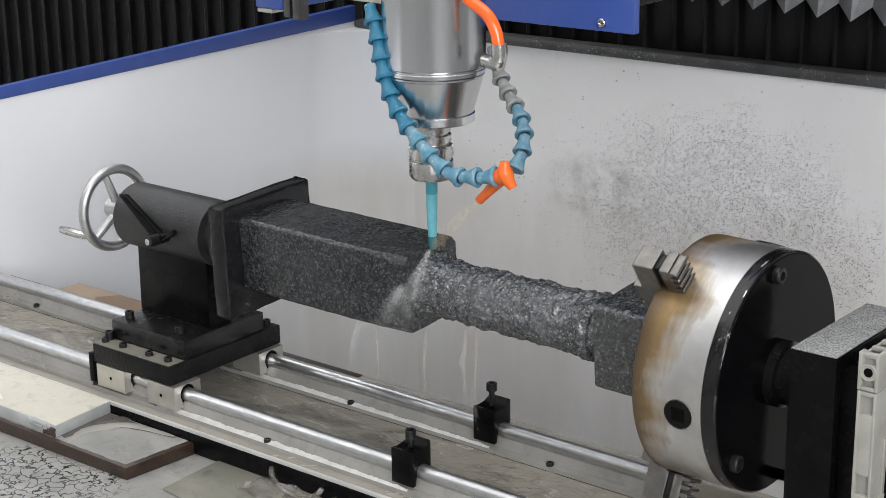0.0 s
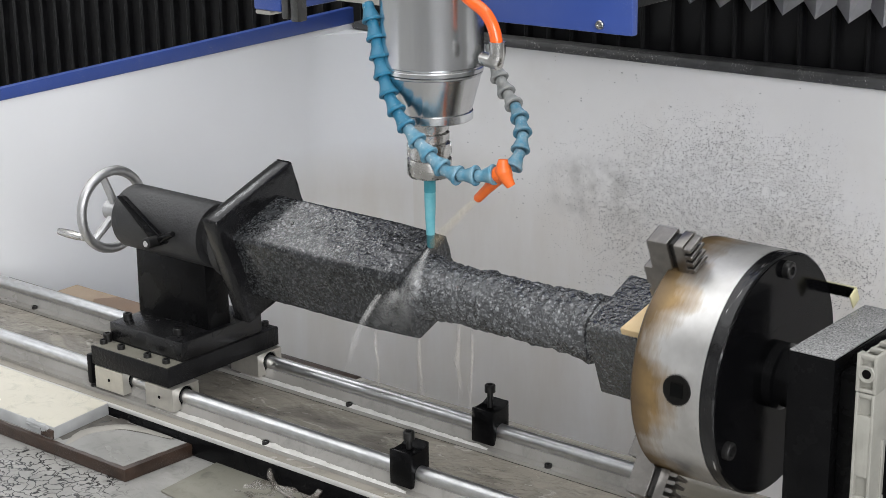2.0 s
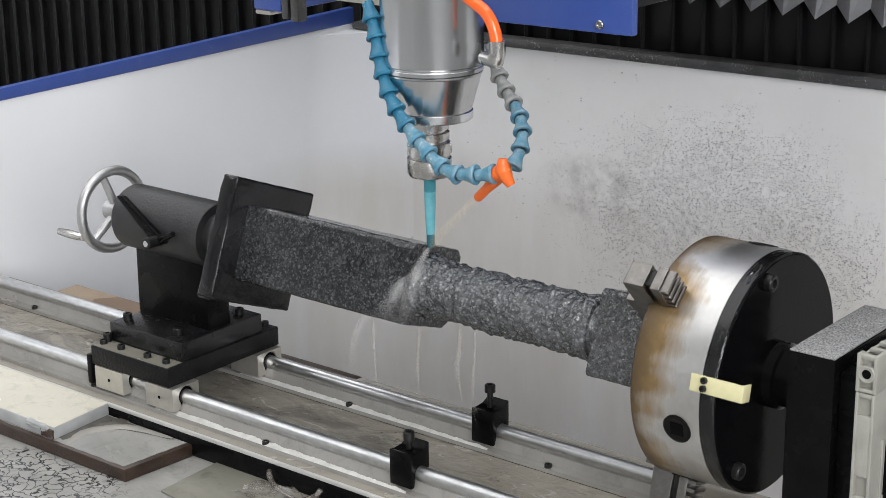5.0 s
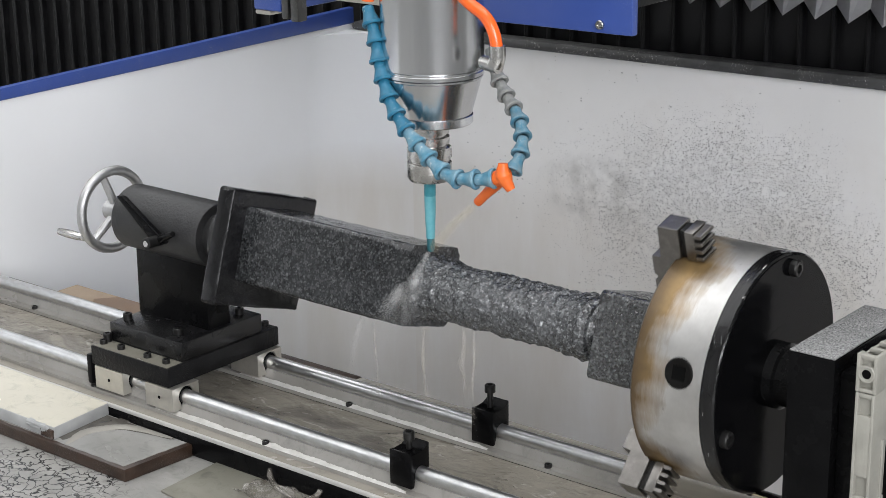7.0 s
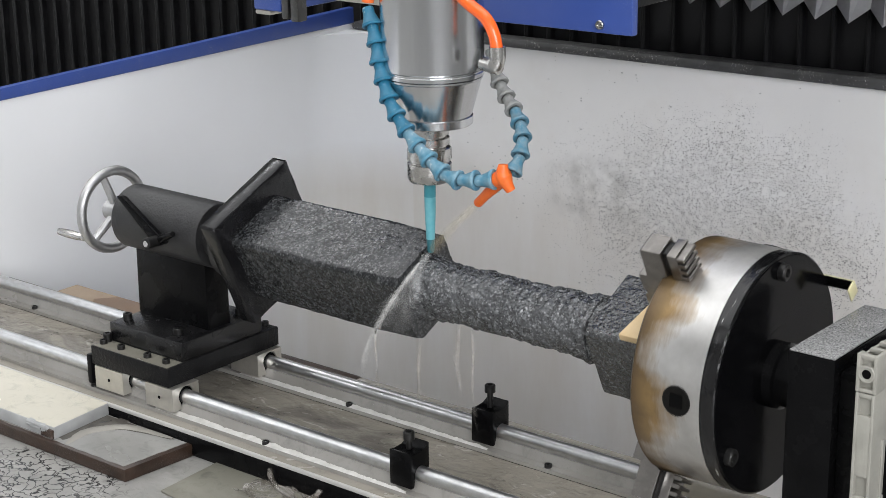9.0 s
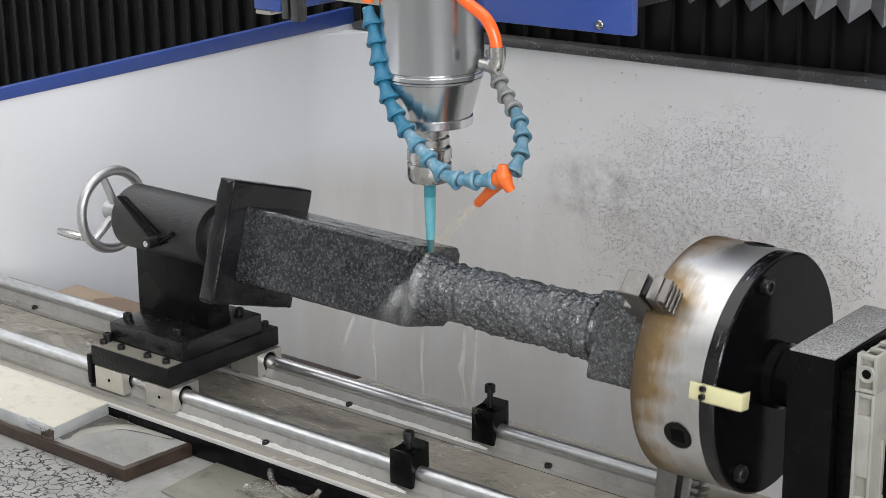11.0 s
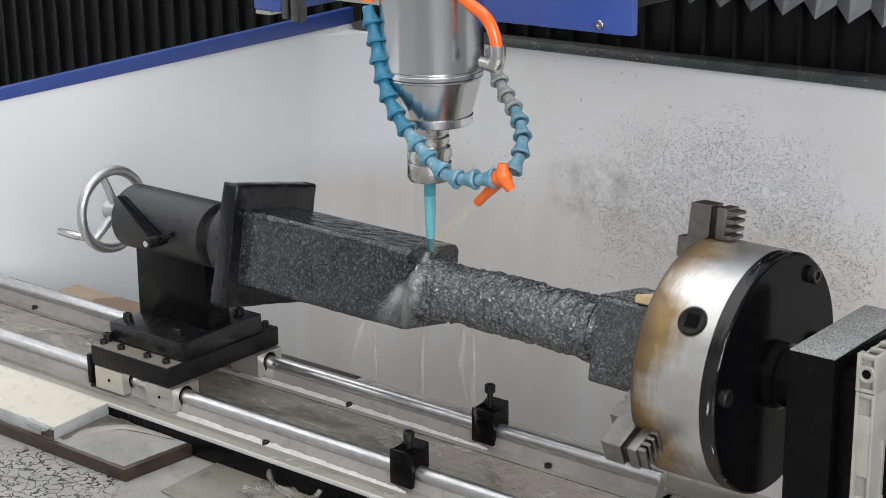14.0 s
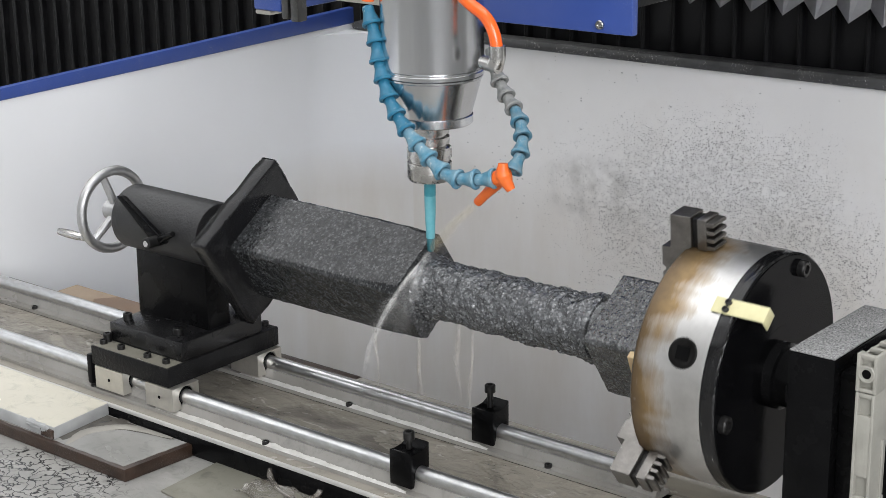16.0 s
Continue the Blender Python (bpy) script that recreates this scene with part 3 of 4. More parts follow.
# ---- bed with its rails ----
def bed():
    t = thing("machine_bed", "black steel bed plate wet with cloudy coolant", "machine bed", at=pose(0, 0, 0), kind="structure")
    part("bed_plate", box((-0.985, -0.118, 0.0), (0.9, 0.139, BED_Z - 0.003), 0.002), BLACK, t)
    part("wet_surface", box((-0.985, -0.0583, BED_Z - 0.003), (0.276, 0.0533, BED_Z - 0.0005)), POOL, t, "shallow brownish pool of coolant between the rails")
    part("wet_end", box((0.2765, -0.0985, BED_Z - 0.003), (0.9, 0.0938, BED_Z - 0.0009)), POOL, t, "shallow brownish pool of coolant past the rails' ends")
    part("front_ledge", box((-0.985, -0.1135, BED_Z - 0.003), (0.9, -0.0988, BED_Z + 0.0006), 0.0005), LEDGE, t, "tan wet ledge before the rail")
    part("front_lip", box((-0.985, -0.118, BED_Z - 0.0035), (0.9, -0.1137, BED_Z + 0.0014), 0.001), ALU, t, "bright worn steel edge")
    part("back_ledge", box((-0.2510 + 0.001, 0.1393, 0.0), (0.9, 0.154, 0.0305), 0.001), LEDGE, t, "tan wet ledge along the back edge")
    part("back_lip", box((-0.985, 0.094, BED_Z - 0.003), (0.9, 0.139, BED_Z + 0.002), 0.001), BED_WET, t, "tan wet back ledge")


bed()


def rail(y):
    t = thing("linear_rail", "round polished steel rail on an aluminium support", "rail", "rails of the bed", pose(0, y, 0))
    x1 = 0.275
    prof = [(-0.020, BED_Z), (0.020, BED_Z), (0.020, BED_Z + 0.005), (0.010, BED_Z + 0.006), (0.0045, RAIL_Z - 0.006), (-0.0045, RAIL_Z - 0.006), (-0.010, BED_Z + 0.006), (-0.020, BED_Z + 0.005)]
    part("support", prism(prof, -0.98, x1 - 0.004, "x"), SUPPORT, t, "dull aluminium rail support streaked with slurry", smooth=None)
    part("shaft", rod(0.0092, -0.98, x1, along_x(0, 0, RAIL_Z), 32, 0.001), RAIL_STEEL, t, "bright ground steel shaft")
    for x in (-0.82, -0.503, -0.186, 0.127):
        for s in (-0.0152, 0.0152):
            cap_screw(0.0046, 0.0045, t, pose(x + (0.004 if s > 0 else 0), s, BED_Z + 0.005), "support_screw")
    # crust of dried slurry along the foot of the support
    rnd = random.Random(int(y * 1e4))
    for s in (-1,):
        bm = bmesh.new()
        n = 260
        a, b, c = [], [], []
        for k in range(n):
            x = -0.38 + 0.42 * k / (n - 1)
            rag = 0.0105 + 0.0030 * noise.noise(Vector((x * 60, y * 9, 0))) + 0.0018 * noise.noise(Vector((x * 260, 3, y))) + 0.006 * (k / n) ** 3
            a.append(bm.verts.new((x, s * rag, BED_Z + 0.0062)))
            b.append(bm.verts.new((x, s * (rag + 0.0018), BED_Z + 0.0074 + 0.0006 * rnd.random())))
            c.append(bm.verts.new((x, s * 0.0199, BED_Z + 0.0052)))
        for k in range(n - 1):
            bm.faces.new((a[k], a[k + 1], b[k + 1], b[k]))
            bm.faces.new((b[k], b[k + 1], c[k + 1], c[k]))
        tagged(part("slurry_crust", bm, SCUM, t, "white crust of dried slurry"), kind="stuff")


for y in RAIL_Y:
    rail(y)


def rail_stop(y, z1, stem, x0):
    t = thing("rail_stop", "black clamp block with a tall screw on the rail", "clamp", "clamp stops on the rails", pose(x0, y, 0))
    w, d = 0.016, 0.0165
    z0 = 0.041
    bm = prism([(-d, z0), (-d, z1), (-d * 0.45, z1 - 0.0035), (d * 0.4, z1 - 0.0025), (d, z1 + 0.0055), (d, z0 + 0.006), (0.0125, z0 + 0.006), (0.0095, z0 + 0.017), (0.0, z0 + 0.0245), (-0.0095, z0 + 0.017), (-0.0105, z0)], -w, w, "x", 0.0012)
    part("saddle", bm, BLACK, t)
    part("screw_stem", rod(0.0036, z1 - 0.002, z1 + stem, None, 16), BOLT, t)
    cap_screw(0.0066, 0.0095, t, pose(0, 0, z1 + stem), "screw_head")


rail_stop(RAIL_Y[0], 0.0842, 0.0100, 0.030)
rail_stop(RAIL_Y[1], 0.0848, 0.0180, 0.030)


# ---- tailstock ----
def tailstock():
    t = thing("tailstock", "black painted tailstock on a sliding base with steel handwheel", "tailstock", at=pose(-0.42, 0, 0.0))
    ox, AXT = 0.42, AXIS + 0.0025

    def bx(x0, x1, y0, y1, z0, z1, bev):
        return box((x0 + ox, y0, z0), (x1 + ox, y1, z1), bev)

    part("lower_plate", bx(-0.497, -0.349, -0.1, 0.1, 0.071, 0.097, 0.0015), BLACK_PEBBLE, t)
    part("slurry_film", bx(-0.494, -0.352, -0.0985, -0.0725, 0.0971, 0.0974, 0.0), PLATE_FILM, t, "tan film of slurry on the ledge")
    part("upper_plate", bx(-0.490, -0.351, -0.0715, 0.0715, 0.0972, 0.123, 0.0015), BLACK_GLOSS, t)
    part("column", prism([(-0.4912 + ox, 0.123), (-0.3580 + ox, 0.123), (-0.3600 + ox, AXT), (-0.4890 + ox, AXT)], -0.0180, 0.0210, "y", 0.001), BLACK, t)
    part("barrel", turned([(0, -0.512), (0.034, -0.512), (0.0395, -0.510), (0.0424, -0.506), (0.0424, -0.350), (0.041, -0.348), (0.030, -0.348), (0.030, -0.300), (0, -0.300)], along_x(ox, 0, AXT), 72), BLACK_CAST, t, "black cast barrel with a pebbled paint finish")
    wheel = part("handwheel", bmesh.new(), WHEEL, t, "dull grey steel handwheel")
    bm = bmesh.new()
    rim, sec = 48, 12
    R0, r0 = 0.0532, 0.0067
    m = along_x(-0.553 + ox, 0, AXT)
    grid = [[bm.verts.new(m @ Vector(((R0 + r0 * math.cos(b)) * math.cos(a), (R0 + r0 * math.cos(b)) * math.sin(a), r0 * math.sin(b))))
             for b in [2 * math.pi * j / sec for j in range(sec)]] for a in [2 * math.pi * k / rim for k in range(rim)]]
    for k in range(rim):
        for j in range(sec):
            bm.faces.new((grid[k][j], grid[(k + 1) % rim][j], grid[(k + 1) % rim][(j + 1) % sec], grid[k][(j + 1) % sec]))
    wheel.data = mesh_of("handwheel", bm, WHEEL, 40)
    for a in (105, 225, 345):
        c, s = math.cos(radians(a)), math.sin(radians(a))
        part("spoke", sweep([(-0.545 + ox, 0.010 * c, AXT + 0.010 * s), (-0.549 + ox, 0.03 * c, AXT + 0.03 * s), (-0.553 + ox, 0.051 * c, AXT + 0.051 * s)], lambda u: 0.0062 - 0.0012 * u, 10), WHEEL, wheel)
    part("hub", rod(0.014, -0.560, -0.512, along_x(ox, 0, AXT), 24, 0.002), WHEEL, wheel)
    part("crank_handle", sweep([(-0.556 + ox, -0.046, AXT - 0.030), (-0.575 + ox, -0.046, AXT - 0.030), (-0.597 + ox, -0.046, AXT - 0.030), (-0.612 + ox, -0.046, AXT - 0.030)], lambda u: 0.0042 + 0.0016 * math.sin(u * 3.0), 14), NUT, wheel, "small worn steel crank handle")
    # clamping lever on the barrel
    y = -0.052
    lever = part("clamp_lever", prism([(-0.478, 0.293), (-0.466, 0.294), (-0.398, 0.252), (-0.398, 0.2405), (-0.411, 0.2395)], y - 0.004, y + 0.004, "y", 0.0015), BLACK, t, "flat black clamping lever")
    lever.matrix_local = Matrix.Translation((ox, 0, 0))
    part("pivot_bolt", rod(0.0074, -0.012, 0.022, Matrix.Translation((-0.4045 + ox, y, 0.2460)) @ Matrix.Rotation(radians(90), 4, "X"), 24), BOLT, lever).matrix_local = Matrix.Translation((-ox, 0, 0))
    part("bolt_face", rod(0.0042, 0.022, 0.0232, Matrix.Translation((-0.4045 + ox, y, 0.2460)) @ Matrix.Rotation(radians(90), 4, "X"), 20), NUT, lever, "bright worn bolt end").matrix_local = Matrix.Translation((-ox, 0, 0))
    part("lever_grip", sweep([(-0.402 + ox, y, 0.247), (-0.386 + ox, y - 0.006, 0.254), (-0.366 + ox, y - 0.010, 0.263)], lambda u: 0.0065 - 0.003 * u, 12), BLACK, lever).matrix_local = Matrix.Translation((-ox, 0, 0))
    for x, yy in ((-0.478, -0.050), (-0.381, -0.050), (-0.374, 0.053), (-0.478, 0.053)):
        cap_screw(0.0062, 0.0085, t, pose(x + ox, yy, 0.123))
    for x in (-0.487, -0.4525, -0.402, -0.3665):
        for s in (-0.086, 0.0925):
            cap_screw(0.0052, 0.006, t, pose(x + ox, s, 0.097), "plate_screw")
    cap_screw(0.006, 0.012, t, pose(-0.4895 + ox, -0.077, 0.097))
    for x0, x1 in ((-0.4905, -0.4365), (-0.3925, -0.3415)):
        for s, y0 in ((-1, RAIL_Y[0]), (1, RAIL_Y[1])):
            prof = [(-0.0225, 0.0405), (-0.0225, 0.0708), (0.0225, 0.0708), (0.0225, 0.0405), (0.0075, 0.0405)]
            prof += [(0.0122 * math.sin(a), RAIL_Z + 0.0015 + 0.0122 * -math.cos(a)) for a in [radians(d) for d in range(48, 320, 17)]]
            prof += [(-0.0075, 0.0405)]
            blk = part("bearing_block", prism([(p + y0, q) for p, q in prof], x0 + ox, x1 + ox, "x"), BLOCK_ALU, t, "pale aluminium bearing block", smooth=None)
            ring = turned([(0.0122, 0.001), (0.0122, x1 - x0 - 0.001), (0.0090, x1 - x0 - 0.001), (0.0090, 0.001), (0.0122, 0.001)], along_x(x0 + ox, y0, RAIL_Z + 0.0005), 28)
            part("bearing_seal", ring, HOLE_SHADE_AND_SEAL, blk, "black seal ring")
            if s < 0:
                # black disc on the face, coloured as the shade in a hole
                part("grease_hole_shade", rod(0.0023, 0, 0.0006, Matrix.Translation(((x0 + x1) / 2 + ox, y0 - 0.0225, 0.0555)) @ Matrix.Rotation(radians(90), 4, "X"), 14), HOLE_SHADE_AND_SEAL, blk)
    part("end_plate", bx(-0.506, -0.4975, -0.101, -0.052, 0.0425, 0.083, 0.001), BLACK, t)


tailstock()


# ---- the turning things: face plate, stone, chuck ----
def face_plate():
    t = thing("face_plate", "square wet black clamping plate with chipped edges", "clamp plate", at=pose(-0.2785, 0, AXIS - 0.0006))
    bm = bmesh.new()
    hy, hz, c = 0.0720, 0.0766, 0.0018
    out = [(-hy + c, -hz), (hy - c, -hz), (hy, -hz + c), (hy, hz - c), (hy - c, hz), (-hy + c, hz), (-hy, hz - c), (-hy, -hz + c)]
    prism(out, -0.0078, 0.0171, "x", 0.0028, bm)
    bmesh.ops.subdivide_edges(bm, edges=[e for e in bm.edges if e.calc_length() > 0.02], cuts=9, use_grid_fill=True)
    rough_up(bm, 0.0011, 80)
    bm.transform(Matrix.Translation((0, -0.0068, 0.0)) @ Matrix.Rotation(radians(TURN0 - 1.7), 4, "X"))
    part("square_plate", bm, PLATE_WET, t, smooth=50)
    part("back_flange", turned([(0, -0.040), (0.049, -0.040), (0.051, -0.038), (0.051, -0.012), (0.046, -0.010), (0.046, -0.0085), (0, -0.0085)], along_x(), 64), BLACK_CAST, t, "round black flange")
    return t


TURN0 = 42.0 - 45.0  # the corner directions of plate and stone, when the chuck's first key hole is on top


def stone_radius(x, a):
    """Half-finished baluster: square ends, a rough-turned round shaft between them. a: angle from a flat's middle."""
    half, chamfer = 0.0472, 0.0640 - 0.0030 * max(0.0, min(1.0, 1 + x / 0.06)) * (x < 0.1)
    q = (a + math.pi / 4) % (math.pi / 2) - math.pi / 4
    square = min(half / math.cos(q), chamfer / math.cos(math.pi / 4 - abs(q)))
    square += 0.0006 * noise.fractal(Vector((x * 60, math.cos(a) * 3, math.sin(a) * 3)), 0.8, 2, 3)
    p = Vector((x * 75, math.cos(a) * 2.4, math.sin(a) * 2.4))
    groove = math.sin((x / 0.0125 + a / (2 * math.pi)) * 2 * math.pi)
    lump = noise.fractal(p, 0.9, 2.1, 3)
    chip = abs(noise.noise(Vector((x * 210, math.cos(a) * 6.8, math.sin(a) * 6.8)))) + 0.6 * abs(noise.noise(Vector((x * 430, math.cos(a) * 14, math.sin(a) * 14))))
    shaft = 0.0336 + 0.0026 * lump + 0.0014 * (0.45 - chip) + 0.0005 * groove + 0.0026 * noise.noise(p * 0.35)
    if 0.216 < x < 0.248:
        shaft += 0.0030 * math.sin(math.pi * (x - 0.216) / 0.032)
    if x > 0.240:
        shaft = 0.0325 + 0.0007 * math.sin(x * 2200) + 0.0006 * lump
    if x < 0.022:
        shaft += 0.006 * max(0, 1 - x / 0.022) ** 1.5 + 0.001 * lump
    return square, shaft


def stone():
    t = thing("stone_baluster", "dark speckled granite baluster, half carved, wet, clamped in the lathe", "stone workpiece", at=pose(0, 0, AXIS))
    na = 216
    xs = [-0.2622 + 0.2622 * k / 84 for k in range(85)] + [-0.0 + 0.0004 + 0.2566 * k / 260 for k in range(261)] + [0.2576] + [0.2585 + 0.084 * k / 28 for k in range(29)]
    turn = Matrix.Rotation(radians(TURN0), 3, "X")
    cuts = (("square_block", -1, 0.0003), ("turned_shaft", 0.0003, 0.2573), ("square_foot", 0.2573, 1))
    for name, x0, x1 in cuts:
        bm = bmesh.new()
        rings = []
        inside = [x for x in xs if x0 < x <= x1]
        for x in inside:
            ring = []
            for j in range(na):
                a = 2 * math.pi * j / na
                sq, sh = stone_radius(x, a)
                dx = 0.0
                if -0.03 < x < 0.0003:
                    # broken, slightly scooped end of the square block
                    dx = 0.0018 * noise.fractal(Vector((math.cos(a) * 4, math.sin(a) * 4, 3)), 0.7, 2, 3) * (1 + x / 0.03)
                rr = sh if name == "turned_shaft" else sq
                ring.append(bm.verts.new(turn @ Vector((x + dx, -rr * math.sin(a), rr * math.cos(a)))))
            rings.append(ring)
        for p, q in zip(rings, rings[1:]):
            for j in range(na):
                bm.faces.new((p[j], p[(j + 1) % na], q[(j + 1) % na], q[j]))
        bm.faces.new(rings[0])
        bm.faces.new(rings[-1])
        part(name, bm, {"turned_shaft": GRANITE_SHAFT, "square_foot": GRANITE_FOOT}.get(name, GRANITE), t, "rough turned round shaft" if name == "turned_shaft" else "", smooth=32)
    return t


def chuck():
    t = thing("lathe_chuck", "heavy steel three-jaw chuck with brown rust stains and black backplate", "lathe chuck", at=pose(0, 0, AXIS))
    R0 = 0.1242
    part("body", turned([(0, 0.3535), (0.030, 0.3535), (0.030, 0.358), (0.031, 0.3535), (R0 - 0.0025, 0.353), (R0, 0.3555), (R0, 0.4318), (0, 0.432)], along_x(), 128), CHUCK_STEEL, t, "turned steel chuck body with rust stains")
    part("backplate", turned([(0, 0.4322), (R0 - 0.0004, 0.4322), (R0 - 0.0004, 0.4335), (R0 - 0.0004, 0.4455), (R0 - 0.003, 0.4478), (0.05, 0.4478), (0.05, 0.4480), (0, 0.4480)], along_x(), 128), BACKPLATE, t, "glossy black backplate, chipped rim with painted highlights")
    part("spindle_nose", turned([(0, 0.447), (0.034, 0.447), (0.034, 0.458), (0.030, 0.460), (0.030, 0.474), (0.036, 0.476), (0.036, 0.492), (0, 0.492)], along_x(), 48), BLACK_GLOSS, t)
    for k in range(3):
        spin = Matrix.Rotation(radians(120 * k), 4, "X")
        # key hole on the rim
        out = spin @ Matrix.Translation((0.4065, 0, R0))
        sock = part("key_socket", turned([(0.0155, -0.004), (0.0155, 0.0003), (0.0147, 0.0007), (0.0125, 0.0009), (0.0112, 0.0007), (0.0100, 0.0004), (0, 0.0004)], out, 32), SOCKET, t, "dark pinion socket")
        # raised black square; the socket's dark depth is only its colour
        part("square_hole_shade", prism([(-0.0070, -0.0070), (0.0070, -0.0070), (0.0070, 0.0070), (-0.0070, 0.0070)], 0.0, 0.0008, "z", bm=None), HOLE_SHADE_AND_SEAL, sock).matrix_local = out
        # jaw, midway between key holes: steps on the front, scroll teeth behind
        jm = Matrix.Rotation(radians(60 + 120 * k), 4, "X")
        w = 0.0126
        prof = [(0.358, 0.050), (0.3265, 0.050), (0.3265, 0.0685), (0.3310, 0.0700), (0.3310, 0.0745), (0.3265, 0.0760), (0.3265, 0.0930), (0.3310, 0.0945), (0.3310, 0.0990), (0.3265, 0.1005),
                (0.3265, 0.1215), (0.3376, 0.1215), (0.3376, 0.1570), (0.3390, 0.1582), (0.3612, 0.1582), (0.3612, 0.1255), (0.358, 0.1255)]
        bm = prism(prof, -w, w, "y", 0.0006)
        bm.transform(jm)
        jaw = part("jaw", bm, JAW_STEEL, t, "grey steel stepped jaw", smooth=None)
        bm = box((0.3610, -w + 0.004, 0.1250), (0.3700, w - 0.004, 0.1560), 0.0005)
        bm.transform(jm)
        part("guide_groove", bm, BOLT, jaw, "dark guide groove")
        bm = box((0.3685, -w, 0.1250), (0.3790, w, 0.1578), 0.0007)
        bm.transform(jm)
        part("tooth_root", bm, JAW_STEEL, jaw)
        for j in range(4):
            z0 = 0.1262 + 0.0083 * j
            bm = prism([(0.3787, z0), (0.3862, z0), (0.3877, z0 + 0.0010), (0.3877, z0 + 0.0032), (0.3862, z0 + 0.0044), (0.3787, z0 + 0.0044)], -w + 0.0005, w - 0.0005, "y", 0.0005)
            bm.transform(jm)
            part("scroll_tooth", bm, JAW_STEEL, jaw, smooth=None)
        # bolt heads on the backplate
        bmx = Matrix.Rotation(radians(32 + 120 * k), 4, "X") @ Matrix.Translation((0.4478, 0, 0.1085)) @ Matrix.Rotation(radians(90), 4, "Y")
        cap_screw(0.0088, 0.0075, t, bmx, "backplate_bolt")
    fl = Matrix.Rotation(radians(95.0), 4, "X")
    bm = box((0.421, -0.0085, R0 + 0.0012), (0.478, 0.0085, R0 + 0.0022), 0.0004)
    box((0.476, -0.0085, R0 - 0.0125), (0.478, 0.0085, R0 + 0.0010), 0.0005, bm)
    bm.transform(fl)
    flag = part("switch_flag", bm, YELLOW, t, "pale yellow bent sheet-metal switch flag")
    # the flag's shaded underside, put in as a black strip
    under = box((0.4215, -0.0083, R0 + 0.0001), (0.4758, 0.0083, R0 + 0.0011), 0.0003)
    under.transform(fl)
    part("flag_shade", under, BLACK, flag, "black strip standing in for the flag's shaded underside")
    for s in (-0.004, 0.004):
        cap_screw(0.0034, 0.003, flag, fl @ Matrix.Translation((0.436, s, R0 + 0.0022)), "flag_screw")
    bm = prism([(0.302, -0.047), (0.3528, -0.047), (0.3528, 0.052), (0.3185, 0.052)], 0.0478, 0.0560, "z", 0.0008)
    bm.transform(Matrix.Rotation(radians(177), 4, "X"))
    part("packing_wedge", bm, TIMBER, t, "pale wooden packing wedge", smooth=None)
    return t


plate_thing, stone_thing, chuck_thing = face_plate(), stone(), chuck()


# ---- headstock at the chuck's end ----
def headstock():
    t = thing("headstock", "black gearbox housing topped with wet stone dust", "headstock", at=pose(0.52, 0, 0))
    part("housing", box((-0.0202, -0.08, BED_Z + 0.002), (0.0278, 0.08, 0.3075), 0.0015), BLACK, t)
    part("dust_layer", rough_up(box((-0.0196, -0.0792, 0.3078), (0.0272, 0.0792, 0.3094), 0.0006), 0.0004, 200), BLACK_DUSTY, t, "grey wet dust on the housing, its sparkle painted in")
    part("gearbox", box((0.0282, -0.070, BED_Z + 0.002), (0.20, 0.07, 0.295), 0.003), BLACK, t)
    for s in (-0.062, 0.062):
        cap_screw(0.006, 0.006, t, Matrix.Translation((-0.0202, s, 0.06)) @ Matrix.Rotation(radians(-90), 4, "Y"))
    return t


headstock()


def cable_chain():
    x0, y0 = 0.5785, -0.1
    t = thing("cable_chain", "upright beige plastic cable chain, dusty", "cable chain", at=pose(x0, y0, 0.0))
    w, deep = 0.0190, 0.085

    def link(low, top, out, window, hole):
        """One link: two cheeks across x, a ladder of crossbars along y on its top, a recessed web and a pin boss."""
        bm = bmesh.new()
        box((-out, 0.0, low), (0.0032, 0.010, top), 0.0010, bm)
        box((w - 0.0032, 0.0, low), (w + out, deep, top), 0.0010, bm)
        box((-out, 0.010, low), (0.0022, deep, top - 0.004), 0.0008, bm)
        box((0.0028, 0.0052, low + 0.0015), (w - 0.0028, 0.0075, top - 0.0012), 0.0004, bm)
        for h0, h1 in window:
            box((0.0026, 0.0004, h0), (w - 0.0026, 0.0070, h1), 0.0009, bm)
        for k in range(5):
            box((0.0020, 0.001 + 0.0195 * k, top - 0.0050), (w - 0.0020, 0.0062 + 0.0195 * k, top - 0.0006), 0.0009, bm)
        ob = part("chain_link", bm, BEIGE, t)
        if hole:
            m = Matrix.Translation((w / 2, 0.0012, hole)) @ Matrix.Rotation(radians(90), 4, "X")
            part("pin_boss", turned([(0.0082, -0.006), (0.0082, 0.0012), (0.0076, 0.0018), (0.0058, 0.0014), (0.0050, -0.002), (0.0050, -0.006)], m, 28), BEIGE, ob)
            # black plug whose colour gives the darkness within the boss
            part("pin_hole_shade", rod(0.0050, -0.0045, 0.0010, m, 20), HOLE_SHADE_AND_SEAL, ob)
        return ob

    link(0.2925, 0.3290, 0.0006, ((0.2925, 0.2962), (0.3035, 0.3180), (0.3255, 0.3285)), 0.3105)
    link(0.1850, 0.2920, 0.0, ((0.2100, 0.2700), (0.1850, 0.1900)), 0.0)
    link(0.0005, 0.1845, 0.0006, ((0.0005, 0.0060), (0.0800, 0.0950), (0.1780, 0.1840)), 0.1630)
    for h in (0.3080, 0.2300):
        part("cheek_rib", box((w - 0.0002, 0.020, h - 0.045 if h < 0.3 else h - 0.012), (w + 0.0022, 0.0235, h + 0.012), 0.0006), BEIGE, t)


cable_chain()


# ---- spindle head with its cooling hoses ----
HEAD = Vector((0.0020, 0.0, TIP))


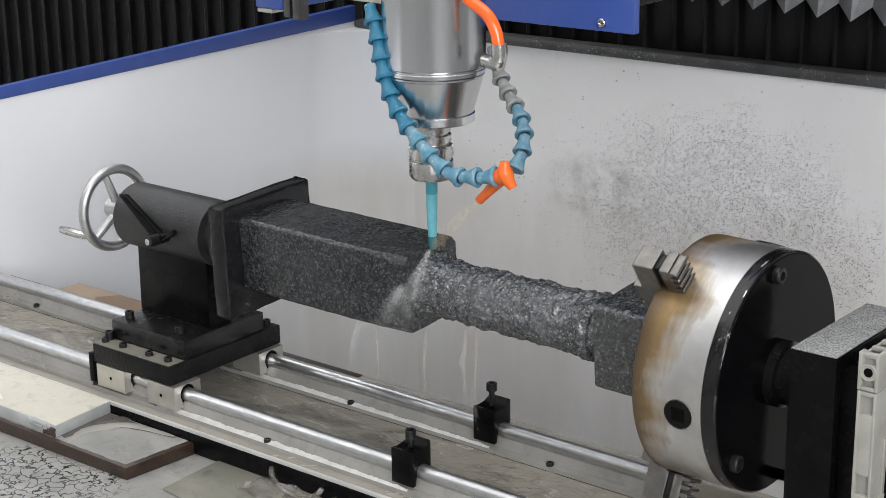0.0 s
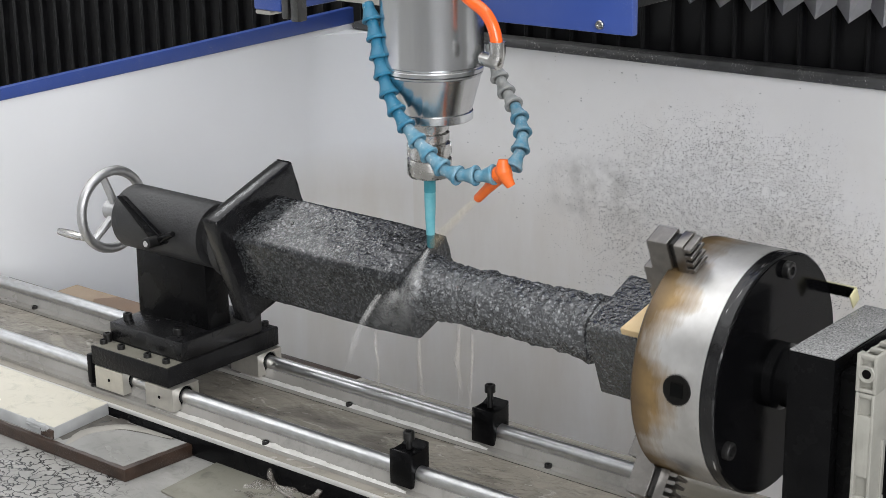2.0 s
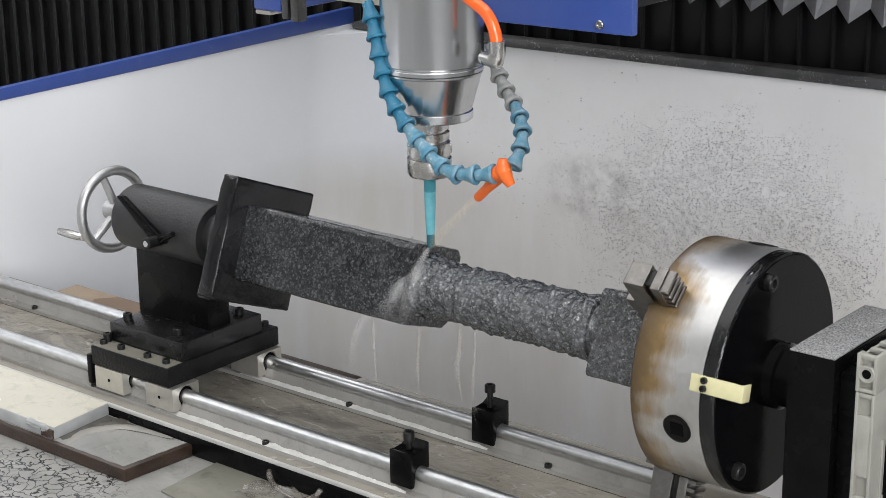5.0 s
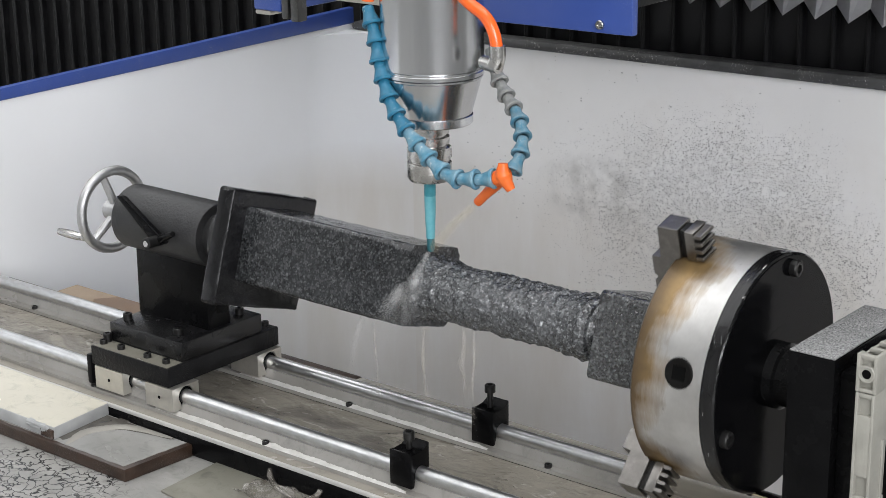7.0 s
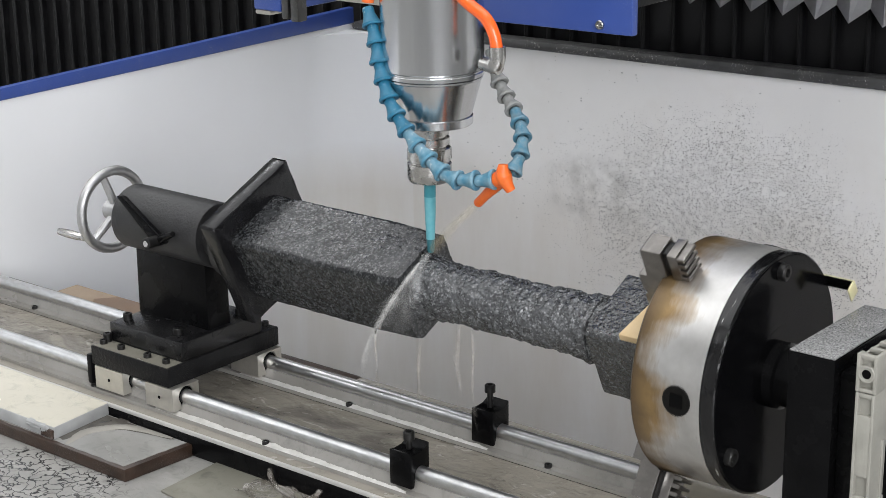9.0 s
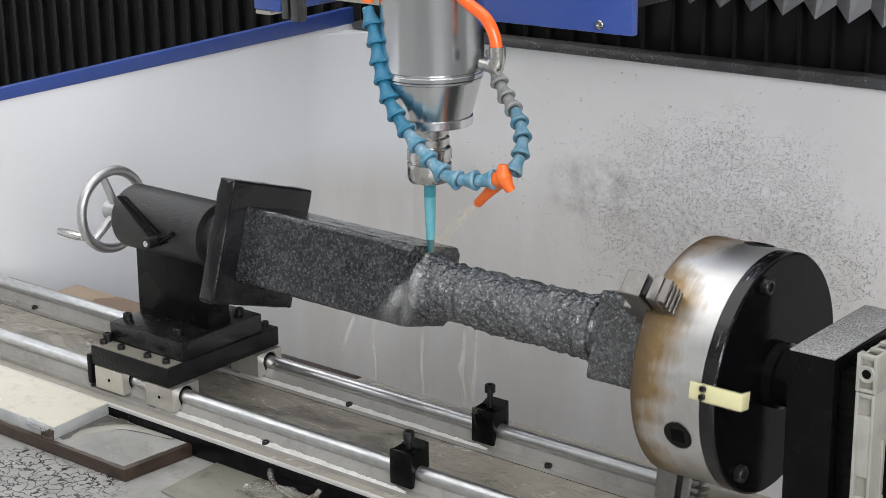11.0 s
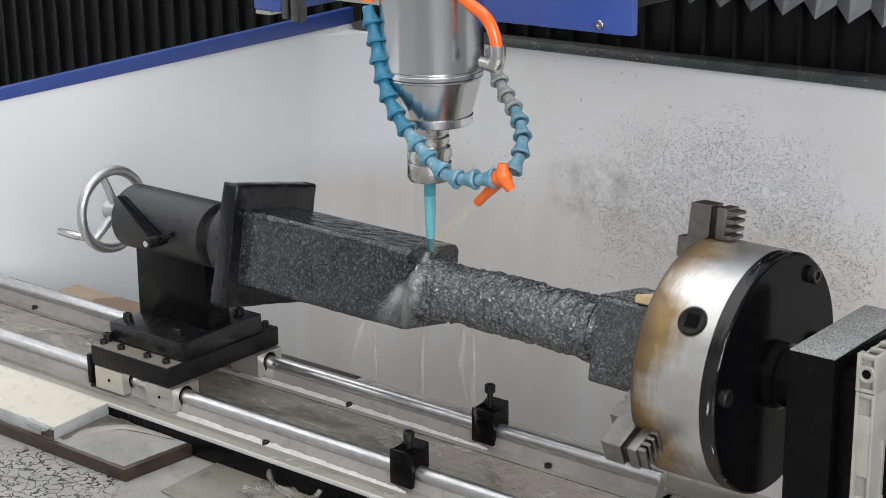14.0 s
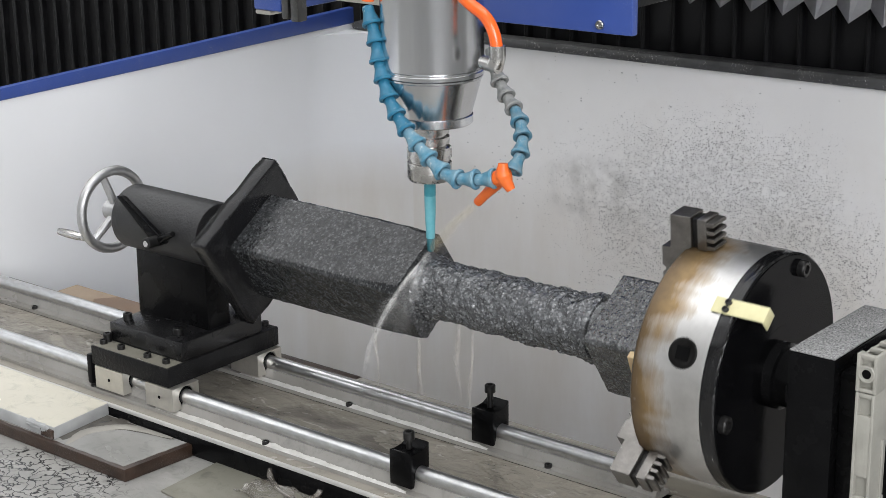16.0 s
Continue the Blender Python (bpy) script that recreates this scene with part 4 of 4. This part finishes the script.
def bead_chain(points, material, parent, size, name="hose_segment", swap=None, dusty_end=None):
    """Ball-and-socket hose: flared segments strung on a smooth line."""
    line = smooth_line(points, 24)
    dist = [0.0]
    for a, b in zip(line, line[1:]):
        dist.append(dist[-1] + (b - a).length)
    step = size * 2.12
    n = int(dist[-1] / step)
    shape = mesh_of(name, turned([(size * 0.40, -size * 1.30), (size * 0.58, -size * 1.26), (size * 0.68, -size * 1.00), (size * 0.64, -size * 0.62), (size * 0.72, -size * 0.30), (size * 0.98, size * 0.48), (size * 1.10, size * 0.62),
                                  (size * 1.12, size * 0.86), (size * 1.04, size * 0.96), (size * 0.70, size * 0.90), (size * 0.5, size * 0.5)], None, 28), material, 32)
    for k in range(n):
        s = (k + 0.5) * dist[-1] / n
        j = max(i for i in range(len(dist)) if dist[i] <= s)
        j = min(j, len(line) - 2)
        p = line[j].lerp(line[j + 1], (s - dist[j]) / max(1e-9, dist[j + 1] - dist[j]))
        d = (line[min(j + 3, len(line) - 1)] - line[max(j - 2, 0)]).normalized()
        ob = new(name, shape)
        ob.parent = parent
        ob.matrix_local = Matrix.Translation(p) @ d.to_track_quat("Z", "Y").to_matrix().to_4x4() @ pose(0, 0, 0, 0, 0, 40 * k)
        if swap and k in swap:
            ob.data = shape.copy()
            ob.data.materials[0] = swap[k]
        if dusty_end and k >= n - 6:
            ob.data = shape.copy()
            ob.data.materials[0] = dusty_end


def head():
    t = thing("spindle_head", "polished steel milling spindle with blue segmented coolant hoses", "milling spindle", at=Matrix.Translation(HEAD))
    off_axis = Matrix.Translation((0.0042, 0.0034, 0.0))
    part("housing", turned([(0, 0.340), (0.0575, 0.340), (0.0575, 0.2165), (0.0562, 0.2150), (0.0562, 0.2135), (0.0573, 0.2125), (0.0573, 0.2085), (0.0555, 0.2070), (0, 0.2070)], off_axis, 96), SPINDLE, t)
    part("nose_cone", turned([(0, 0.2068), (0.0562, 0.2068), (0.0562, 0.2050), (0.0548, 0.2040), (0.0432, 0.1625), (0.0446, 0.1618), (0.0446, 0.1535), (0.0432, 0.1522), (0.024, 0.1490), (0, 0.1490)], off_axis, 96), SPINDLE, t)
    part("shaft_neck", turned([(0, 0.152), (0.0200, 0.152), (0.0200, 0.1495), (0.0228, 0.1485), (0.0228, 0.1405), (0.0196, 0.1395), (0.0196, 0.1375), (0.0232, 0.1365), (0.0232, 0.1290), (0.0205, 0.1280), (0.0205, 0.108), (0, 0.108)], None, 64), NUT, t, "ringed steel shaft neck")
    nut = bmesh.new()
    turned([(0, 0.1265), (0.0215, 0.1265), (0.0242, 0.1245), (0.0242, 0.1100), (0.0228, 0.1090), (0.0228, 0.1078), (0.0252, 0.1064), (0.0252, 0.0895), (0.0228, 0.0858), (0.0140, 0.0853), (0.0125, 0.0873), (0, 0.0873)], None, 64, nut)
    part("collet_nut", nut, NUT, t, "smooth steel collet nut")
    for k in range(6):
        bm = box((-0.003, -0.0010, 0.1105), (0.003, 0.0006, 0.1240), 0.0004)
        bm.transform(Matrix.Rotation(radians(60 * k + 20), 4, "Z") @ Matrix.Translation((0, -0.0242, 0)))
        part("nut_flat", bm, NUT, t)
    part("tool_shank", turned([(0, 0.0873), (0.0068, 0.0873), (0.0068, 0.0670), (0, 0.0670)], None, 32), TEAL, t, "teal coated tool shank")
    part("tool_body", turned([(0, 0.0672), (0.0062, 0.0672), (0.0066, 0.064), (0.0064, 0.050), (0.0050, 0.0165), (0, 0.0165)], None, 32), TEAL_PALE, t, "pale teal tapered cutter body")
    part("cutting_tip", turned([(0, 0.0168), (0.0046, 0.0168), (0.0047, 0.004), (0.0036, 0.0008), (0, 0.0)], None, 28), TEAL_DARK, t, "dark diamond grit tip")
    off = HEAD
    left = [Vector(p) - off for p in ((-0.0534, -0.0350, 0.5780), (-0.0376, -0.0420, 0.5467), (-0.0228, -0.0500, 0.5119), (0.0009, -0.0580, 0.4752), (0.0402, -0.0630, 0.4394), (0.0798, -0.0640, 0.4147), (0.1135, -0.0600, 0.4140), (0.1383, -0.0550, 0.4180))]
    right = [Vector(p) - off for p in ((0.0667, 0.0300, 0.5342), (0.0766, 0.0250, 0.5141), (0.0972, 0.0150, 0.4932), (0.1251, 0.0000, 0.4744), (0.1429, -0.0150, 0.4580), (0.1510, -0.0300, 0.4406), (0.1517, -0.0450, 0.4235))]
    bead_chain(left, HOSE, t, 0.0100, dusty_end=HOSE_PALE)
    bead_chain(right, HOSE_DUSTY, t, 0.0094, swap={0: GREY_DUST, 1: GREY_DUST, 2: GREY_DUST, 3: GREY_DUST})
    part("hose_stub", sweep([left[0] + Vector((0.004, 0.002, 0.05)), left[0] + Vector((0.0, 0, 0.008))], 0.007, 14), ORANGE, t, "orange hose connector")
    # orange nozzle
    a, b, c = [Vector(p) - off for p in ((0.1458, -0.0520, 0.4204), (0.0984, -0.0350, 0.3811), (0.1323, -0.0550, 0.4159))]
    noz = part("nozzle", sweep([a, a.lerp(b, 0.35), a.lerp(b, 0.7), b], lambda u: 0.0082 - 0.0022 * min(1, u * 1.6) - 0.0008 * u, 18), ORANGE, t, "orange plastic coolant nozzle")
    part("nozzle_collar", sweep([c, a.lerp(c, 0.3), a + (a - c) * 0.35], lambda u: 0.0070 + 0.0035 * u, 18), ORANGE, noz)
    part("nozzle_wing", sweep([a + Vector((0.001, -0.002, 0.015)), a + Vector((0.002, -0.003, 0.002)), a + Vector((0.010, 0.0, -0.013))], lambda u: 0.0050 + 0.0035 * (1 - abs(2 * u - 1)), 14), ORANGE, noz)
    tube = [Vector(p) - off for p in ((0.0348, -0.0200, 0.6239), (0.0729, -0.0200, 0.5957), (0.0977, -0.0200, 0.5812), (0.1096, -0.0200, 0.5643), (0.1140, -0.0200, 0.5455))]
    part("air_tube", sweep(tube, 0.0068, 18), ORANGE_TUBE, t, "glossy orange air tube")
    e = tube[-1]
    elbow = part("elbow_fitting", sweep([e + Vector((0, 0, 0.006)), e + Vector((0, 0, -0.008)), e + Vector((-0.003, -0.001, -0.0165))], 0.0088, 18), NUT, t, "nickel elbow fitting")
    part("fitting_arm", sweep([e + Vector((0.002, 0, -0.0165)), e + Vector((-0.022, 0.004, -0.0150))], 0.0078, 16), NUT, elbow)
    # coolant jet from the nozzle to the cutter
    d = Vector((0.003, -0.004, 0.004))
    part("coolant_jet", veil([b, b.lerp(d, 0.35) + Vector((0, 0, 0.002)), b.lerp(d, 0.7) + Vector((0, 0, 0.002)), d], lambda u: 0.0045 + 0.0050 * u, lambda u: 1 - 0.6 * u), JET, t, "cloudy pale coolant jet")
    return t


head_thing = head()


# ---- boards on the table ----
def boards():
    t = thing("resin_board", "brown resin-faced board edge with wet grey top lying on the table", "board", at=pose(0, 0, 0))
    bm = prism([(-0.2996, -0.2215), (-0.2909, -0.1185), (-0.98, -0.1185), (-0.98, -0.2215)], 0.0004, 0.0168, "z", 0.0009)
    part("core", bm, BROWN, t)
    rim = [(-0.979 + 0.6705 * k / 80, -0.2158 + 0.0026 * noise.noise(Vector((k * 0.45, 1, 0))) + 0.0016 * noise.noise(Vector((k * 1.3, 5, 0)))) for k in range(81)]
    rim += [(-0.3075 + 0.0078 * k / 14 + 0.0022 * noise.noise(Vector((k * 0.6, 9, 0))), -0.2130 + 0.0930 * k / 14) for k in range(15)] + [(-0.979, -0.1195)]
    top = prism(rim, 0.0168, 0.0172, "z")
    grime = prism([(-0.4500, -0.2050), (-0.4300, -0.2080), (-0.4230, -0.1800), (-0.4130, -0.1560), (-0.3900, -0.1400), (-0.3560, -0.1310), (-0.3230, -0.1262), (-0.3180, -0.1215), (-0.4500, -0.1215)], 0.0173, 0.0176, "z")
    part("settled_grime", grime, DIRT, t, "dark grit settled against the upper board")
    part("wet_face", top, GREY_FILM, t, "film of pale slurry")
    for line, mat, tall in ((((-0.4317, -0.2083, 0.0174), (-0.4314, -0.1722, 0.0174), (-0.4254, -0.1402, 0.0174), (-0.4076, -0.1081, 0.0174), (-0.3503, -0.1019, 0.0174))), DIRT, 0.06), ((((-0.4160, -0.2141, 0.0174), (-0.4261, -0.1840, 0.0174), (-0.4215, -0.1602, 0.0174), (-0.3922, -0.1312, 0.0174), (-0.3232, -0.1219, 0.0174))), RIDGE, 0.12):
        bm = sweep([(0, 0, 0)] + [Vector(q) - Vector(line[0]) for q in line[1:]], lambda u: 0.002 + 0.0075 * math.sin(math.pi * u) ** 0.7, 10)
        bm.transform(Matrix.Translation(line[0]) @ Matrix.Diagonal((1, 1, tall, 1)))
        part("slurry_ridge", rough_up(bm, 0.0004, 160), mat, t, "dried curved ridge of slurry")
    t = thing("white_board", "cream white board with a chipped corner lying on a brown board", "board", at=pose(0, 0, 0.0173))
    bm = prism([(-0.4391, -0.2141), (-0.4471, -0.1185), (-0.98, -0.1185), (-0.98, -0.2141)], 0.0, 0.0158, "z", 0.0008)
    part("core", bm, CREAM_EDGE, t)
    part("wet_face", prism([(-0.4401, -0.2131), (-0.4481, -0.1195), (-0.979, -0.1195), (-0.979, -0.2131)], 0.0158, 0.0163, "z"), CREAM, t, "cream surface under a wet film")
    chip = rough_up(box((-0.4591 - 0.004, -0.0030, 0.0006), (-0.4591 + 0.019, 0.0035, 0.0120), 0.002), 0.0018, 120, 3)
    chip.transform(Matrix.Translation((0, -0.2141, 0)))
    part("broken_core", chip, BROWN, t, "splintered brown corner")
    peel = rough_up(box((-0.4591 - 0.030, -0.0035, 0.0075), (-0.4591 + 0.010, 0.0030, 0.0160), 0.002), 0.0030, 110, 4)
    peel.transform(Matrix.Translation((0, -0.2141, 0)))
    part("torn_facing", peel, CREAM_EDGE, t, "torn pale facing")
    t = thing("pale_sheet", "thin pale wet sheet lying flat on the table", "sheet", at=pose(0, 0, 0))
    part("sheet", prism([(-0.2440, -0.2140), (-0.2518, -0.0794), (-0.2089, -0.0728), (0.0151, -0.0877), (-0.0009, -0.2407)], 0.0003, 0.0032, "z", 0.0005), SHEET_FACE, t)
    t = thing("plywood_offcut", "weathered plywood offcut lying behind the rail", "board", at=pose(0, 0, 0))
    part("panel", box((-0.905, 0.142, 0.0004), (-0.50, 0.2077, 0.0175), 0.0008), WOOD, t)
    part("worn_patch", prism([(-0.80, 0.150), (-0.51, 0.150), (-0.51, 0.2077 - 0.003), (-0.80, 0.2077 - 0.003), (-0.825, 0.175)], 0.0176, 0.0186, "z"), WOOD_RED, t, "darker reddish worn patch")
    t = thing("dark_slat", "dark wet wooden slat along the bed's back edge", "board", at=pose(0, 0, 0))
    part("slat", box((-0.495, 0.1395, 0.0004), (-0.2510, 0.1545, 0.031), 0.001), BROWN, t)


boards()


def plastic_film():
    t = thing("plastic_film", "crumpled cloudy plastic film lying wet on the table", "plastic sheet", at=pose(-0.0938, -0.1186, 0.0))
    bm = bmesh.new()
    n = 60
    g = []
    for i in range(n):
        row = []
        for j in range(n):
            x, y = (i / (n - 1) - 0.5) * 0.15, (j / (n - 1) - 0.5) * 0.10
            fold = abs(math.sin(60 * math.hypot(x + 0.06, y * 1.3 - 0.03) + 2.2 * noise.noise(Vector((x * 25, y * 25, 1)))))
            z = 0.002 + 0.0055 * (1 - fold) ** 2 + 0.005 * abs(noise.noise(Vector((x * 40, y * 45, 4.0))))
            row.append(bm.verts.new((x + 0.006 * noise.noise(Vector((y * 40, x * 30, 2))), y + 0.006 * noise.noise(Vector((x * 30, y * 30, 7))), z)))
        g.append(row)
    for i in range(n - 1):
        for j in range(n - 1):
            bm.faces.new((g[i][j], g[i + 1][j], g[i + 1][j + 1], g[i][j + 1]))
    part("sheet", bm, FILM, t, smooth=60)
    part("rolled_edge", sweep([(-0.0560, -0.0066, 0.0235), (-0.0540, -0.0075, 0.0140), (-0.0380, -0.0130, 0.0065), (-0.0150, -0.0190, 0.0055), (0.0060, -0.0200, 0.0060), (0.0220, -0.0120, 0.0120), (0.0270, -0.0070, 0.0200)], lambda u: 0.0028 + 0.0008 * math.sin(9 * u), 12), FILM, t, "pale rolled edge of the film")
    return t


film_thing = plastic_film()


# ---- water ----
def fan_of_mist(name, label, a, b, spread0, spread1, material, count, seed, group, width):
    """A bundle of fine tapering streaks from a to b."""
    t = thing(name, label, "water", group, at=Matrix.Translation(a))
    rnd = random.Random(seed)
    for k in range(count):
        e = (Vector(b) - Vector(a)) + Vector((rnd.uniform(-1, 1), rnd.uniform(-1, 1), rnd.uniform(-0.4, 0.4))) * spread1
        s = Vector((rnd.uniform(-1, 1), rnd.uniform(-1, 1), 0)) * spread0
        mid = s.lerp(e, 0.5) + Vector((0, 0, 0.35 * e.length * 0.12))
        reach = rnd.uniform(0.6, 1.0)
        part("streak", veil([s, mid, e], lambda u: width * (0.25 + 1.3 * u), lambda u: min(1, 6 * u + 0.5) * max(0.0, 1 - (u / reach) ** 1.6)), material, t)
    return t


spray_thing = fan_of_mist("coolant_spray", "white mist of coolant thrown down from the cutter", (0.0, -0.006, TIP + 0.001), (0.0026, -0.0770, 0.2180), 0.003, 0.024, MIST, 6, 4, "coolant", 0.0150)
def stream():
    """Water that runs off the cutter, arcs over the stone's edge and falls clear of it."""
    t = thing("coolant_stream", "curved white stream of coolant running off the stone", "water", "coolant", at=pose(0.004, -0.006, TIP - 0.004))
    rnd = random.Random(7)
    for k in range(3):
        pts = []
        for j, q in enumerate(((0, 0, 0), (0.0260, -0.0500, -0.0020), (0.0076, -0.0790, -0.0440), (-0.0101, -0.0940, -0.0900), (-0.0227, -0.1040, -0.1420))):
            r = 0.0006 + 0.0010 * j
            pts.append((q[0] + rnd.uniform(-r, r), q[1] + rnd.uniform(-r, r) * 0.5, q[2] + rnd.uniform(-r, r)))
        reach = (1.0, 0.9, 0.8)[k]
        wide = (0.0040, 0.0026, 0.0018)[k]
        part("streak", veil(pts, lambda u: wide * (0.8 + 0.9 * u), lambda u: min(1, 2.5 * u + 0.3) * max(0.0, 1 - (u / reach) ** 2.2)), STREAM, t)
    return t


stream_thing = stream()


def drip(x, y, z0, length, r0, seed):
    t = thing("coolant_drip", "thin cloudy trickle of coolant dripping from the stone", "water", "coolant drips", at=pose(x, y, z0))
    rnd = random.Random(seed)
    for k in range(3):
        off = rnd.uniform(-1, 1) * r0 * 0.6
        pts = [(off + 0.010 * noise.noise(Vector((seed * 3.1, k * 0.25, j * 0.7))) * (j > 0), 0.002 * rnd.uniform(-1, 1), -length * rnd.uniform(0.75, 1.0) * j / 5) for j in range(6)]
        pts = sorted(pts, key=lambda q: -q[2])
        pts[0] = (pts[0][0], pts[0][1], 0.020)
        part("trickle", veil(pts, lambda u: r0 * (0.95 - 0.35 * u + 0.22 * math.sin(9 * u + k)), lambda u: min(1, 0.3 + 3 * u) * (1 - u) ** 0.8, 5), DRIP, t)
    return t


drips = [drip(*q) for q in (((-0.0687, -0.0200, 0.1891, 0.100, 0.0030, 1), (-0.0153, 0.0000, 0.1780, 0.115, 0.0035, 2), (0.0442, 0.0000, 0.2036, 0.100, 0.0034, 3), (0.0592, 0.0050, 0.2026, 0.120, 0.0030, 4)))]


def splash(x, y, seed):
    """A low crown of cloudy water where a trickle meets the pool."""
    t = thing("coolant_splash", "low rippling splash of cloudy coolant in the pool", "water", "coolant splashes", at=pose(x, y, BED_Z - 0.0004))
    bm = bmesh.new()
    n, g = 36, []
    for i in range(n):
        row = []
        for j in range(n):
            x, y = (i / (n - 1) - 0.5) * 0.11, (j / (n - 1) - 0.5) * 0.056
            fall = max(0.0, 1 - (x / 0.052) ** 2 - (y / 0.027) ** 2)
            q = Vector((x * 70, y * 90, seed * 3.7))
            z = fall ** 0.7 * (0.0030 * abs(noise.noise(q)) + 0.0020 * noise.noise(q * 2.3) + 0.0008)
            row.append(bm.verts.new((x, y, z - 0.0003)))
        g.append(row)
    for i in range(n - 1):
        for j in range(n - 1):
            bm.faces.new((g[i][j], g[i + 1][j], g[i + 1][j + 1], g[i][j + 1]))
    part("churned_water", bm, POOL, t, smooth=180)
    return t


splashes = [splash(-0.060, 0.020, 1), splash(0.080, 0.010, 2), splash(0.125, -0.018, 3), splash(-0.010, -0.020, 4)]


# ---- what moves ----
def motions():
    turn = [(0.00, 96.9), (0.20, 108.6), (0.40, 123.9), (0.60, 135.4), (0.80, 144.8), (1.00, 154.8), (1.20, 162.1), (1.40, 168.9), (1.60, 177.2), (1.80, 190.8), (2.00, 204.4), (2.20, 217.8), (2.40, 231.2), (2.60, 243.4), (2.80, 253.9), (3.00, 262.9), (3.20, 271.6), (3.40, 278.7), (3.60, 284.4), (3.80, 291.5), (4.00, 301.0), (4.20, 311.7), (4.55, 327.4), (4.90, 340.3), (5.25, 352.0), (5.60, 364.0), (5.95, 378.1), (6.30, 395.6), (6.50, 407.6), (6.70, 418.3), (6.90, 430.0), (7.10, 443.3), (7.30, 455.6), (7.50, 468.0), (7.70, 483.0), (7.90, 497.5), (8.10, 510.5), (8.30, 523.9), (8.50, 536.6), (8.70, 550.1), (8.90, 563.1), (9.10, 575.9), (9.20, 582.6), (9.55, 606.1), (9.90, 630.4), (10.25, 655.0), (10.60, 679.4), (10.95, 702.9), (11.30, 725.0), (11.50, 737.2), (11.70, 749.3), (11.90, 763.3), (12.10, 776.2), (12.30, 788.4), (12.50, 801.5), (12.70, 812.6), (12.90, 821.5), (13.10, 833.6), (13.30, 847.4), (13.50, 860.6), (13.70, 874.1), (13.90, 886.3), (14.10, 899.5), (14.30, 914.1), (14.50, 927.2), (14.70, 941.4), (14.90, 952.8), (15.10, 966.3), (15.30, 981.4), (15.50, 994.1), (15.70, 1006.7), (15.90, 1020.5), (16.00, 1027.5)]
    for ob in (plate_thing, stone_thing, chuck_thing):
        p = ob.location.copy()
        walk(ob, [(t, pose(p.x, p.y, p.z + (0.4 - p.x) * LEAN, a, math.degrees(LEAN), 0)) for t, a in turn])
    lift = [(0.0, -0.0052), (0.5, -0.0042), (1.0, -0.0027), (1.5, -0.0020), (2.0, -0.0013), (2.5, -0.0016), (3.0, -0.0003), (3.5, 0.0), (4.2, 0.0006),
            (5.2, -0.0008), (6.5, -0.0034), (7.0, -0.0054), (7.5, -0.0066), (9.0, -0.0066), (12.5, -0.0066), (13.0, -0.0055), (16.0, -0.0054)]
    for ob in (head_thing, spray_thing):
        p = ob.location.copy()
        walk(ob, [(t, pose(p.x, p.y, p.z + dz)) for t, dz in lift])
    # the stream leaps clear as each edge of the stone passes under the cutter, and clings to its end between
    p = stream_thing.location.copy()
    rows = []
    for k in range(0, 81):
        t = k * 0.2
        a = np.interp(t, [q[0] for q in turn], [q[1] for q in turn])
        full = min(1.0, 1.6 * math.exp(-(((a - 41.0 + 45) % 90 - 45) / 14.0) ** 2))
        rows.append((t, pose(p.x - 0.070 * (1 - full), p.y + 0.056 * (1 - full), p.z - 0.008 * (1 - full), 0, 3 * math.sin(7 * t), 3 * math.sin(5 * t))))
    walk(stream_thing, rows)
    for i, ob in enumerate(drips):
        p = ob.location.copy()
        walk(ob, [(k * 0.2, pose(p.x + 0.004 * math.sin(k * 0.9 + i), p.y, p.z - 0.012 * ((k * 0.37 + i * 0.3) % 1.0), 0, 2 * math.sin(k + i), 0)) for k in range(81)])
    for i, ob in enumerate(splashes):
        p = ob.location.copy()
        walk(ob, [(k * 0.2, pose(p.x + 0.012 * math.sin(k * 0.7 + 2 * i), p.y + 0.006 * math.sin(k * 1.1 + i), p.z - 0.0008 + 0.0008 * math.sin(k * 1.9 + i), 0, 0, 20 * math.sin(k * 0.6 + i))) for k in range(81)])
    p = film_thing.location.copy()
    walk(film_thing, [(k * 0.4, pose(p.x, p.y, p.z + 0.0005, 0.6 * math.sin(k * 1.3), 0.6 * math.sin(k * 0.8 + 1), 1.0 * math.sin(k * 1.1))) for k in range(41)])


motions()
